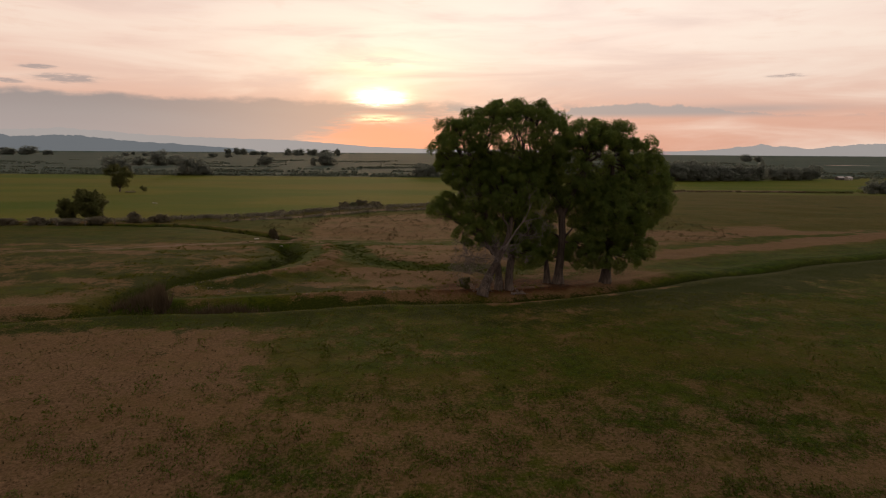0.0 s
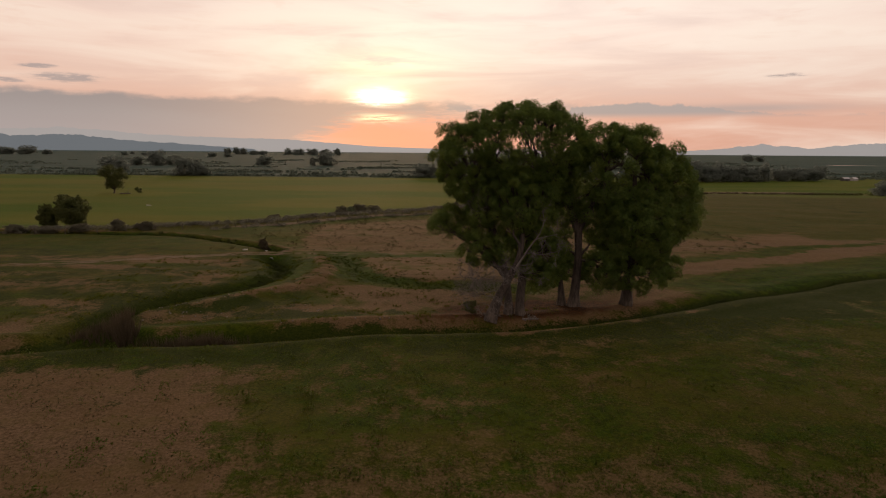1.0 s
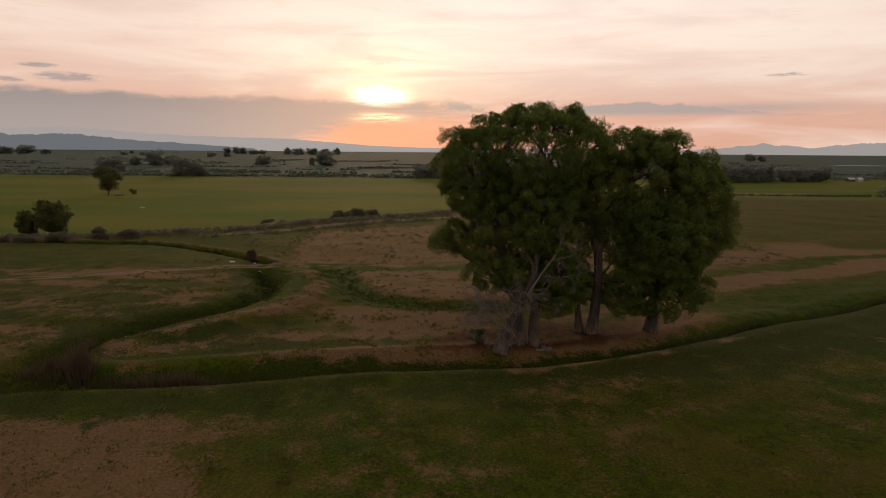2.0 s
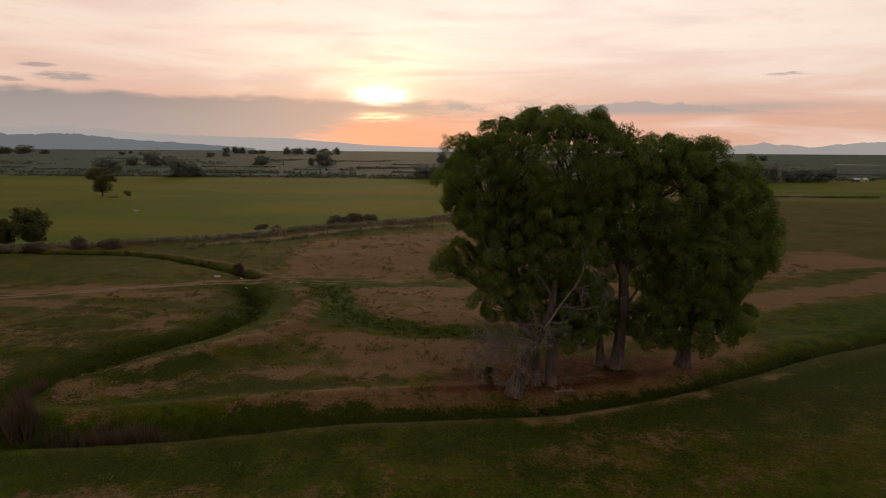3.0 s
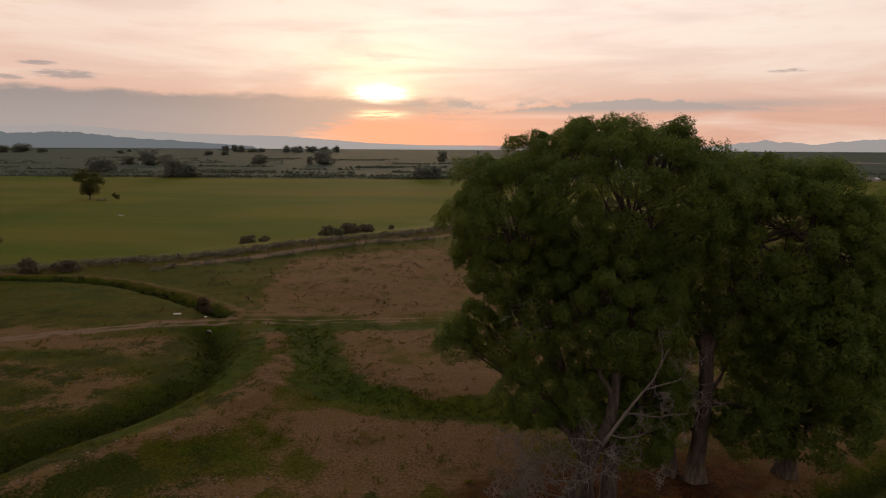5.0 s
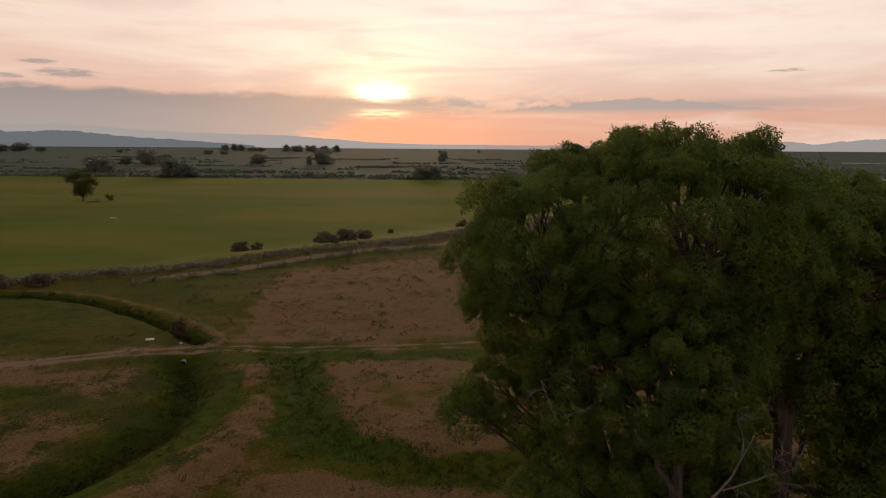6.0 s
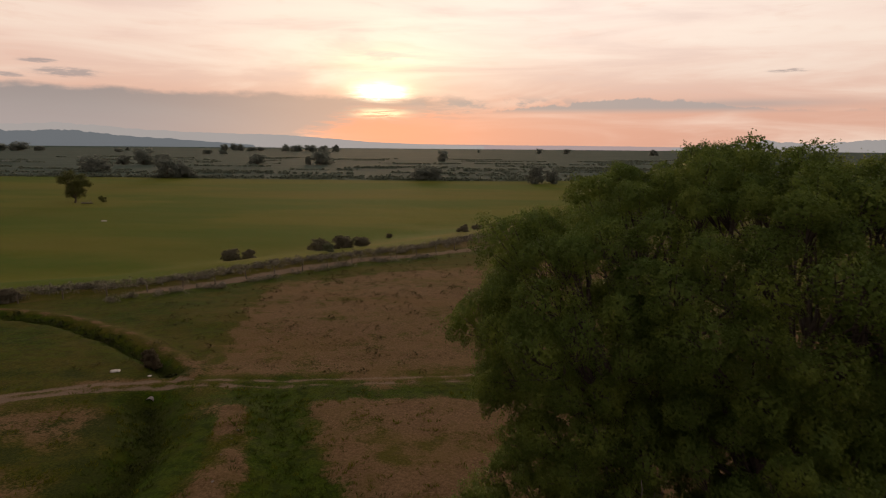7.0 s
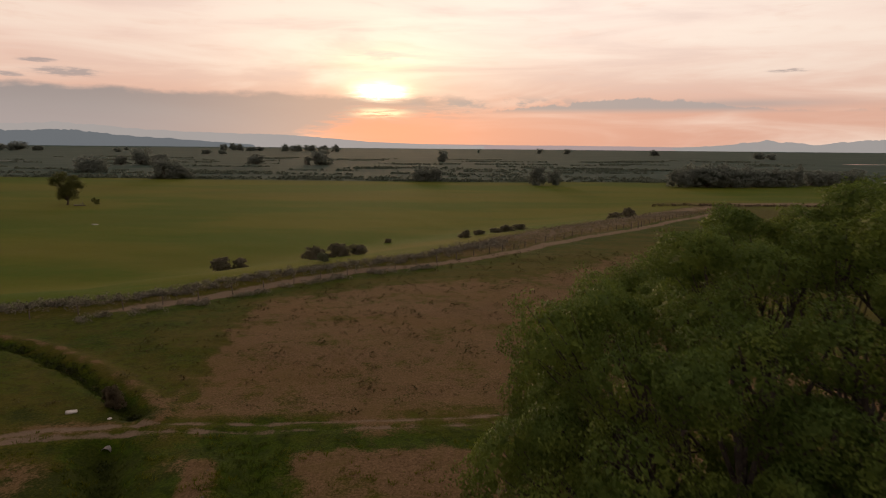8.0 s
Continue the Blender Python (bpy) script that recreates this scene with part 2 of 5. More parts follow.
def ground_material():
    """Pasture: dry soil, thin grass, lush grass, track, leaf litter and far sage plain with haze in its colour, blended
    by the cover attributes.
    """
    mat, g, p = material("pasture")
    pos = where(g)

    def cover(name):
        n = g.node("ShaderNodeAttribute", attribute_name=name)
        s = g.node("ShaderNodeSeparateColor")
        g.put(s.inputs[0], n.outputs["Color"])
        return s.outputs
    lush, bare, track = cover("cover")
    dark_cover = g.node("ShaderNodeAttribute", attribute_name="cover").outputs["Alpha"]
    litter, hay, plain = cover("cover_far")
    fine, mid = g.noise(pos, 5.0, 5, 0.65), g.noise(pos, 1.1, 6, 0.68)
    mp = g.node("ShaderNodeMapping")
    mp.inputs["Scale"].default_value = (0.35, 1.0, 1.0)
    g.put(mp.inputs[0], pos)
    broad, streak = g.noise(mp.outputs[0], 0.11, 4, 0.6), g.noise(mp.outputs[0], 0.02, 5, 0.6)
    patchy = g.noise(pos, 0.33, 5, 0.62)
    jitter = g.m("ADD", g.m("MULTIPLY", g.m("SUBTRACT", mid, 0.5), 1.2), g.m("MULTIPLY", g.m("SUBTRACT", fine, 0.5), 0.8))
    jitter = g.m("ADD", jitter, g.m("MULTIPLY", g.m("SUBTRACT", patchy, 0.5), 1.5))
    thin = g.mix(g.ramp(fine, 0.35, 0.68), (0.0346, 0.0367, 0.0021), (0.0707, 0.0675, 0.0055))
    thin = g.mix(g.m("MULTIPLY", g.ramp(broad, 0.42, 0.62), 0.6), thin, (0.0739, 0.0597, 0.0101))
    thin = g.mix(g.m("MULTIPLY", g.ramp(mid, 0.46, 0.64), 0.5), thin, (0.0220, 0.0300, 0.0020))
    rich = g.mix(g.ramp(fine, 0.3, 0.7), (0.0144, 0.0306, 0.0007), (0.0460, 0.0700, 0.0024))
    rich = g.mix(g.m("MULTIPLY", g.ramp(broad, 0.42, 0.62), 0.75), rich, (0.0561, 0.0613, 0.0033))
    rich = g.mix(g.m("MULTIPLY", g.ramp(patchy, 0.42, 0.68), 0.45), rich, (0.0288, 0.0577, 0.0010))
    rich = g.mix(g.m("MULTIPLY", g.ramp(mid, 0.44, 0.62), 0.75), rich, (0.0120, 0.0230, 0.0010))
    soil = g.mix(g.ramp(fine, 0.3, 0.7), (0.0778, 0.0473, 0.0213), (0.1719, 0.1089, 0.0587))
    soil = g.mix(g.m("MULTIPLY", g.ramp(mid, 0.5, 0.68), 0.55), soil, (0.0786, 0.0568, 0.0156))
    soil = g.mix(g.m("MULTIPLY", g.ramp(broad, 0.4, 0.66), 0.4), soil, (0.1288, 0.0780, 0.0304))
    soil = g.mix(g.m("MULTIPLY", g.ramp(patchy, 0.48, 0.7), 0.4), soil, (0.0943, 0.0709, 0.0180))
    mown = g.mix(g.ramp(streak, 0.4, 0.62), (0.0500, 0.0897, 0.0030), (0.1024, 0.1098, 0.0097))
    mown = g.mix(g.m("MULTIPLY", g.ramp(patchy, 0.35, 0.7), 0.3), mown, (0.0979, 0.0875, 0.0097))
    mown = g.mix(g.m("MULTIPLY", g.ramp(mid, 0.3, 0.7), 0.35), mown, (0.0477, 0.0708, 0.0026))
    wide_ = g.noise(mp.outputs[0], 0.0075, 4, 0.55)
    mown = g.mix(g.m("MULTIPLY", g.ramp(wide_, 0.46, 0.62), 0.6), mown, (0.1024, 0.0965, 0.0116))
    # sage brush of the far plain, its blue-grey tint painted in as haze
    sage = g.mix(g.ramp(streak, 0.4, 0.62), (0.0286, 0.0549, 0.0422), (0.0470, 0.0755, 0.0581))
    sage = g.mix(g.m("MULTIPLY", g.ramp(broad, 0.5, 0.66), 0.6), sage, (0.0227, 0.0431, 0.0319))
    col = g.mix(g.ramp(g.m("ADD", bare, g.m("MULTIPLY", jitter, 0.8)), 0.24, 0.70), thin, soil)
    col = g.mix(g.ramp(g.m("SUBTRACT", lush, g.m("MULTIPLY", jitter, 0.8)), 0.28, 0.72), col, rich)
    weedy = g.mix(g.ramp(fine, 0.3, 0.7), (0.0143, 0.0218, 0.0018), (0.0351, 0.0435, 0.0050))
    col = g.mix(g.ramp(g.m("SUBTRACT", dark_cover, g.m("MULTIPLY", jitter, 0.9)), 0.28, 0.70), col, weedy)
    col = g.mix(hay, col, mown)
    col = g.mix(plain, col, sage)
    red = g.mix(g.ramp(g.m("ADD", g.m("MULTIPLY", fine, 0.5), g.m("MULTIPLY", mid, 0.5)), 0.40, 0.62), (0.024, 0.011, 0.005), (0.088, 0.038, 0.012))
    col = g.mix(g.ramp(g.m("ADD", litter, g.m("MULTIPLY", jitter, 0.5)), 0.3, 0.65), col, red)
    dust = g.mix(fine, (0.120, 0.085, 0.056), (0.190, 0.142, 0.098))
    col = g.mix(g.ramp(g.m("ADD", track, g.m("MULTIPLY", jitter, 0.45)), 0.35, 0.65), col, dust)
    g.put(p.inputs["Base Color"], col)
    p.inputs["Roughness"].default_value = 0.95
    p.inputs["Specular IOR Level"].default_value = 0.06
    # dry stalks and down catch light at a low angle
    p.inputs["Sheen Weight"].default_value, p.inputs["Sheen Roughness"].default_value = 0.06, 0.45
    g.put(p.inputs["Sheen Tint"], g.mix(0.25, col, (0.24, 0.17, 0.07)))
    bump(g, p, g.m("ADD", fine, mid), 0.6, 0.12)
    return mat


BARK = bark_material()
DEADWOOD = two_tone("dead_wood", (0.095, 0.08, 0.07), (0.19, 0.168, 0.15), 3.0, 0.85, 0.5, 0.02, (1, 1, 0.25))
LEAF = leaf_material("cottonwood_leaf", (0.088, 0.140, 0.030), (0.132, 0.194, 0.043), (0.200, 0.252, 0.045), 0.47)
LEAF_DARK = leaf_material("box_leaf", (0.078, 0.092, 0.028), (0.13, 0.148, 0.046), (0.15, 0.155, 0.048), 0.5)
# far trees: distance haze put into the leaves as paler, bluer colour
LEAF_FAR = leaf_material("far_haze_leaf", (0.22, 0.25, 0.215), (0.265, 0.295, 0.25), (0.24, 0.265, 0.215), 0.60, 1.0)
WILLOW = leaf_material("willow_leaf", (0.145, 0.13, 0.092), (0.235, 0.212, 0.15), (0.20, 0.19, 0.12), 0.5, 0.8)
BRAMBLE = leaf_material("bramble_leaf", (0.085, 0.066, 0.042), (0.15, 0.118, 0.075), (0.10, 0.09, 0.045), 0.35, 0.8)
SAGE_GREEN = leaf_material("sage_green_leaf", (0.16, 0.19, 0.11), (0.27, 0.30, 0.18), (0.26, 0.28, 0.16), 0.4, 0.8)
SAGE = leaf_material("sagebrush_leaf", (0.16, 0.15, 0.115), (0.31, 0.29, 0.225), (0.085, 0.082, 0.056), 0.25, 0.9)
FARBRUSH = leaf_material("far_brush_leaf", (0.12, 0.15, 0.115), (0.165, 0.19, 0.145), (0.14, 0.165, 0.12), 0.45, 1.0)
PALE_SAGE = leaf_material("pale_sage_leaf", (0.15, 0.135, 0.10), (0.32, 0.285, 0.22), (0.17, 0.155, 0.10), 0.3, 0.9)
GRASS = leaf_material("grass_blade", (0.040, 0.060, 0.004), (0.100, 0.115, 0.009), (0.12, 0.115, 0.010), 0.4, 0.7)
DRYWEED = leaf_material("dry_weed_leaf", (0.055, 0.044, 0.018), (0.095, 0.078, 0.030), (0.07, 0.07, 0.022), 0.2, 0.8)
PASTURE_WEED = leaf_material("pasture_weed_leaf", (0.046, 0.072, 0.008), (0.085, 0.115, 0.013), (0.095, 0.115, 0.014), 0.4, 0.7)
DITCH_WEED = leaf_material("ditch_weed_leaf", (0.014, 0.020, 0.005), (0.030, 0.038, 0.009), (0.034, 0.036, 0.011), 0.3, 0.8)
RANK = leaf_material("rank_grass_blade", (0.020, 0.036, 0.004), (0.046, 0.064, 0.007), (0.055, 0.062, 0.009), 0.3, 0.7)
DRYGRASS = leaf_material("dry_grass_blade", (0.08, 0.06, 0.032), (0.15, 0.115, 0.062), (0.13, 0.105, 0.045), 0.2, 0.8)
REED = leaf_material("reed_blade", (0.06, 0.045, 0.028), (0.115, 0.088, 0.055), (0.085, 0.065, 0.036), 0.2, 0.8)
STONE = two_tone("field_stone", (0.085, 0.066, 0.054), (0.20, 0.17, 0.145), 2.5, 0.85, 0.5, 0.03)
WHITE = two_tone("weathered_white", (0.36, 0.335, 0.31), (0.54, 0.515, 0.48), 2.0, 0.7, 0.2, 0.01)
POST = two_tone("weathered_post", (0.07, 0.055, 0.045), (0.14, 0.115, 0.095), 4.0, 0.9, 0.5, 0.01, (1, 1, 0.2))
STEEL = two_tone("galvanised_steel", (0.10, 0.085, 0.075), (0.2, 0.17, 0.15), 3.0, 0.55, 0.2, 0.01)
ROOF = two_tone("pale_metal_roof", (0.34, 0.32, 0.31), (0.45, 0.43, 0.42), 0.6, 0.5, 0.2, 0.02)
DARKWALL = two_tone("dark_board_wall", (0.06, 0.05, 0.045), (0.11, 0.095, 0.085), 1.0, 0.85, 0.3, 0.02)
GLASS_DARK = two_tone("window_glass", (0.02, 0.02, 0.025), (0.035, 0.035, 0.04), 1.0, 0.15, 0.0, 0.01)


# ---- mesh helpers ----
def mesh_from(name, verts, faces, mat, smooth=False):
    """A mesh from arrays of vertices and of faces with one count of corners."""
    me = bpy.data.meshes.new(name)
    v, f = np.asarray(verts, np.float32), np.asarray(faces, np.int32)
    k = f.shape[1]
    me.vertices.add(len(v))
    me.vertices.foreach_set("co", v.ravel())
    me.loops.add(f.size)
    me.loops.foreach_set("vertex_index", f.ravel())
    me.polygons.add(len(f))
    me.polygons.foreach_set("loop_start", np.arange(0, f.size, k, dtype=np.int32))
    me.polygons.foreach_set("use_smooth", np.full(len(f), smooth))
    me.update(calc_edges=True)
    if mat:
        me.materials.append(mat)
    return me


def part_mesh(name, me, parent, label=""):
    ob = new(name, me)
    ob.parent = parent
    if label:
        tagged(ob, label)
    return ob


def part(name, bm, mat, parent, label="", smooth=False):
    me = bpy.data.meshes.new(name)
    bm.to_mesh(me)
    bm.free()
    me.materials.append(mat)
    if smooth:
        me.polygons.foreach_set("use_smooth", np.full(len(me.polygons), True))
    ob = new(name, me)
    if parent:
        ob.parent = parent
    if label:
        tagged(ob, label)
    return ob


# ---- lie of the land ----
DITCH = [(-75, 52), (-45, 56), (-30, 61), (-18, 62.9), (-8, 64.8), (0, 66.0), (7, 66.7), (13, 68.7), (19, 71.2), (28, 76), (36, 79.8), (54, 89.6), (72, 97), (120, 112)]
GULLY = [(-35, 62), (-34, 69), (-30.4, 77.4), (-25.2, 85), (-23, 91), (-24.5, 99), (-28, 106)]
GULLY_UP = [(-28.5, 112), (-32, 116), (-40, 123), (-49, 129), (-60, 133), (-80, 134), (-120, 131)]
BERM = [(-19.3, 103), (-16.6, 95), (-16, 88), (-18, 82.5), (-21.8, 78.6), (-26, 74), (-30, 69)]
LIP = [(-33, 68.5), (-30.2, 72.5), (-27.8, 75.8), (-24.4, 79.8), (-20.6, 87), (-19.6, 94), (-20.6, 101)]
SWALE = [(-17.5, 108), (-14, 98), (-12, 92.5), (-8, 88), (-3, 85), (3, 84), (9, 84)]
SWALE_B = [(-18, 108.5), (-8, 108), (0, 109)]
TRACK = [(-110, 82), (-60, 97), (-46, 103), (-36, 108), (-29, 109.2), (-20, 110.2), (-10, 111), (1, 112), (20, 114), (60, 121)]
FIELD_DRAIN = [(52, 166), (56.5, 152), (57.5, 142), (57.5, 132), (60, 121)]
FIELD_DRAIN_B = [(152, 290), (140, 240), (131.5, 205.5), (127.5, 181.5), (122, 150)]
FENCE = [(-110, 128), (-80, 131), (-60, 140.5), (-48, 146), (-36.7, 158), (-21.2, 172.5), (-3, 189), (7, 198.5), (35, 236.5), (61, 266), (80, 290), (120, 350), (165, 415), (212, 430), (255, 430)]
BELT = [(-110, 133), (-80, 136.5), (-60, 147), (-47, 154), (-40, 164.5), (-27.3, 177), (-17.7, 184), (-3, 198), (8, 214), (40, 262), (69, 294), (128, 366), (170, 428), (212, 442), (260, 440)]
LANE = [(-52, 143), (-45, 149), (-37.5, 157.8), (-26.3, 170.5), (-17, 178.5), (-3.5, 187), (7, 194.5), (33.3, 229), (57, 255), (100, 310), (150, 385)]


def off_line(x, y, line):
    """Distance to a polyline, and the side: positive to its left."""
    best = np.full(np.shape(x), 1e9)
    side = np.zeros(np.shape(x))
    for (ax, ay), (bx, by) in zip(line[:-1], line[1:]):
        dx, dy = bx - ax, by - ay
        s = np.clip(((x - ax) * dx + (y - ay) * dy) / (dx * dx + dy * dy), 0, 1)
        ex, ey = x - ax - s * dx, y - ay - s * dy
        d = np.hypot(ex, ey)
        near = d < best
        best = np.where(near, d, best)
        side = np.where(near, np.sign(dx * ey - dy * ex), side)
    return best, side


def wave(x, y, scale, seed):
    """Smooth value noise between -1 and 1, by sines."""
    r = np.random.RandomState(seed)
    total = np.zeros(np.shape(x))
    for k in range(7):
        a, ph = r.uniform(0, 2 * np.pi), r.uniform(0, 2 * np.pi)
        f = r.uniform(0.6, 1.9) / scale
        total = total + np.sin((x * np.cos(a) + y * np.sin(a)) * f * 2 * np.pi + ph + 1.3 * np.sin((x * np.sin(a) - y * np.cos(a)) * f * 3.1))
    return total / 4.2


def step(v, lo, hi):
    s = np.clip((v - lo) / (hi - lo), 0, 1)
    return s * s * (3 - 2 * s)


def bell(d, w):
    return np.exp(-(d / w) ** 2)


def height(x, y):
    x, y = np.asarray(x, float), np.asarray(y, float)
    z = np.interp(y, [-1500, 0, 95, 140, 195, 300, 420, 700, 2000, 4800, 5000], [2, 0, -0.3, -0.9, -1.7, -5, -11.5, -13, -11, -1, 0])
    d, s = off_line(x, y, FENCE)
    z = z + np.minimum(-13 - z, 0) * step(d, 8, 85) * (s > 0) * step(y, 60, 130)
    near = step(np.hypot(x, y - 60), 900, 60)
    z = z + near * (0.22 * wave(x, y, 34, 1) + 0.05 * wave(x, y, 6, 2)) * step(np.abs(y - 69) + np.abs(x - 12) * 0.3, 2, 14)
    d, s = off_line(x, y, DITCH)
    z = z - np.interp(x, [14, 26], [1.15, 0.8]) * bell(d, np.interp(x, [10, 24, 36], [1.4, 1.0, 0.7])) * step(x, -46, -33) + (0.2 + 0.25 * step(-x, -12, 4)) * bell(d - 3.0, 1.3) * (s > 0) + 0.16 * bell(d - 3.2, 1.2) * (s < 0)
    d, s = off_line(x, y, GULLY)
    z = z - 1.25 * bell(d, 1.6)
    d, s = off_line(x, y, GULLY_UP)
    z = z - np.interp(x, [-50, -32], [0.55, 0.9]) * bell(d + 0.3 * wave(x, y, 5, 8), 0.75) + 0.3 * bell(d - 2.2, 0.9) * (s < 0)
    d, s = off_line(x, y, BERM)
    z = z + 0.6 * bell(d, 2.4) * (1 + 0.25 * wave(x, y, 3, 5))
    d, s = off_line(x, y, SWALE)
    z = z - 0.35 * bell(d, 3.0)
    d, s = off_line(x, y, TRACK)
    z = z + 0.10 * bell(d, 2.6) - 0.09 * bell(d - 0.8, 0.3)
    d, s = off_line(x, y, BELT)
    z = z + 0.35 * bell(d, 3.0) * step(y, 120, 140)
    return z


def cover_masks(x, y):
    """Lush, bare, track; litter, hay, plain; dark cover: each 0 to 1."""
    w1, w2, w3 = wave(x, y, 16, 11), wave(x, y, 5, 12), wave(x * 0.35, y, 9, 13)
    dd, ds = off_line(x, y, DITCH)
    gd = off_line(x, y, GULLY)[0]
    ud, us = off_line(x, y, GULLY_UP)
    bd, pd = off_line(x, y, BERM)[0], off_line(x, y, LIP)[0]
    sd = np.minimum(off_line(x, y, SWALE)[0], off_line(x, y, SWALE_B)[0] + 1.2)
    td = off_line(x, y, TRACK)[0]
    fd, fs = off_line(x, y, FENCE)
    front = (ds < 0) * 1.0
    behind = 1 - front
    # near pasture, on this side of the ditch
    patch = step(-14.5 - 0.12 * (y - 45) + 1.6 * w2 + 1.5 * w1 - x, -2.5, 2.5) * step(54.5 + 0.10 * (x + 20) + 1.0 * w2 - y, -1.5, 2.0)
    lush = front * (0.47 + 0.17 * w1 + 0.16 * w3)
    lush = lush + front * 0.30 * bell(dd - 4.5, 4.5)
    low = step(y + 2.5 * w1, 44, 32)
    lush = lush - front * 0.13 * low
    bare = front * (0.28 + 0.12 * w1 + 0.30 * low)
    lush, bare = lush * (1 - patch) + 0.02 * patch, bare * (1 - patch) + patch * (0.85 + 0.1 * w1)
    tan = (step(x, 3, 6) * step(22 - x, 0, 5) + bell(x - 26.8, 1.6)) * bell(dd - 2.5 - 0.35 * w2, 0.8) * front * (0.8 + 0.4 * w2) + 0.3 * bell(x - 12, 5.5) * bell(dd - 7.5, 2.5) * front
    bare, lush = bare + 0.75 * tan * (0.6 + 0.6 * w2), lush - 0.8 * tan
    # between ditch and track
    inner = behind * step(116 - y + 0.13 * x, 0, 2)
    left = step(-24 - x, -3, 5)
    bare = bare + inner * ((1 - left) * (0.46 - 0.14 * step(-9 - x, 0, 4) + 0.3 * w1 + 0.15 * w2) + left * (0.34 + 0.4 * w3))
    lush = lush + inner * ((1 - left) * (0.24 + 0.12 * step(-9 - x, 0, 4) - 0.2 * w1 - 0.12 * w2) + left * (0.32 - 0.35 * w3))
    right = step(x, 24, 36)
    w4 = wave(x * 0.22, y, 22, 17)
    v = y - 105 - 0.48 * (x - 40) + 1.2 * w2 + 2.0 * w4
    band = behind * right
    dry = step(v, -10, -7) * step(-v, 0, 2.5) + 0.9 * step(v, 3, 6) * step(-v, -19, -14) * step(82 - x, 0, 18) * (0.75 + 0.35 * w3)
    wet = 0.8 * step(v, -1, 0.5) * step(-v, -4.5, -2.5) + 0.9 * step(-v, 9, 11) + 0.30 * step(v, 16, 22) * (0.7 + 0.6 * w3) * step(y, 420, 90)
    bare, lush = bare * (1 - 0.8 * band) + band * 0.85 * dry, lush * (1 - 0.8 * band) + band * wet * (0.7 + 0.25 * w2)
    # the dry flats on either side of the swale
    flat = step(x + 14.0 + 0.12 * (y - 78) + 1.2 * w2, -1, 2.0) * step(6 - x, -2, 4) * step(y - 72.5 - 0.8 * w2, -1, 1.5) * step(84.5 - y + 0.8 * w1, -1, 3)
    flat = np.maximum(flat, step(x + 12 + 0.55 * (y - 96) + w2, -1, 2) * step(y - 86 + w2, 0, 2) * step(107 - y + 0.4 * w2, 0, 1.5) * step(26 - x, 0, 8))
    bare, lush = bare + inner * flat * (0.42 + 0.12 * w1), lush - inner * flat * 0.35
    lush = lush + 0.9 * bell(sd, 3.1 + 0.9 * w2 + 0.6 * w1) + 0.75 * bell(gd, 2.9 + 0.9 * w2 + 1.0 * w1) * step(y, 63, 71) + 0.15 * bell(dd - 1.5, 1.8) * behind + 0.35 * bell(dd, 1.4) * step(4 - x, -3, 3) * step(x, -46, -33)
    bare = bare - 0.6 * bell(sd, 2.8) - 0.6 * bell(gd, 3.5)
    crest = bell(bd, 1.25 + 0.3 * w2)
    bare, lush = bare + (0.45 + 0.3 * w2) * crest, lush - 0.6 * crest
    bank = bell(dd - 2.6, 0.7 + 0.2 * w2) * behind * step(-x, -34, -20) * step(x, -22, -8)
    bare, lush = bare + (0.5 + 0.35 * w2) * bank, lush - 0.5 * bank
    strip = bell(dd - 5.2, 1.1) * behind * step(2 - x, -2, 4) * step(x, -32, -26)
    bare, lush = bare - 0.4 * strip, lush + (0.5 + 0.2 * w2) * strip
    # trodden rubble where berm and ditch meet
    spill = np.exp(-((x + 25.5) / 5.0) ** 2 - ((y - 68.6 - 0.35 * (x + 25.5)) / 2.2) ** 2) + np.exp(-((x + 14.8) / 3.8) ** 2 - ((y - 72.6) / 1.6) ** 2)
    bare, lush = bare + (0.55 + 0.35 * w2) * spill, lush - 0.6 * spill
    rank = np.exp(-((x + 19.5 - 0.25 * (y - 75)) / 2.6) ** 2 - ((y - 75) / 4.0) ** 2) * (0.7 + 0.5 * w2)
    bare, lush = bare - 0.2 * rank, lush - 0.35 * rank
    # grass on the gully's lip, its sunlit edge painted in as brighter green
    lit_lip = bell(pd, 0.75 + 0.25 * w2) * (0.75 + 0.4 * w2)
    bare, lush = bare - 0.5 * lit_lip, lush + 0.6 * lit_lip
    # beyond the track, up to the fence
    beyond = step(y - 0.13 * x, 114, 116) * (fs < 0)
    green = step(-26.5 - 0.12 * (y - 116) + 2.5 * w2 - x, -3, 3)
    green = np.maximum(green, step(fd + 2.5 * w2 - 14 * step(x, -20, 20), 14, 5) * 0.7)
    bare = bare + beyond * ((1 - green) * (0.72 + 0.12 * w1) - 0.1)
    lush = lush + beyond * (green * 0.55 - 0.05 + 0.12 * w3)
    lush = lush + (0.4 + 0.3 * w2) * bell(ud - 0.5 * w2 + 0.3 * w1, 1.0)
    bare = bare + (0.55 + 0.45 * w2) * bell(ud - 2.3, 0.9) * (us < 0)
    lush = lush - 0.5 * bell(ud - 2.3, 0.8) * (us < 0)
    olive = beyond * step(x - 0.12 * (y - 115) + 4 * w1, 24, 44) + beyond * step(x, 60, 90)
    olive = np.clip(olive, 0, 1) * step(y - 0.13 * x, 117, 126) * (1 - right * step(82 - x, 0, 10) * step(26 - v, 0, 8))
    bare, lush = bare * (1 - 0.72 * olive), lush + olive * (0.10 + 0.22 * w3)
    # the lane and belt along the fence
    edge = np.interp(x, [-48, -41, -28, -18, -3, 9, 46, 80], [7, 9.5, 10, 8, 11, 17, 22, 20])
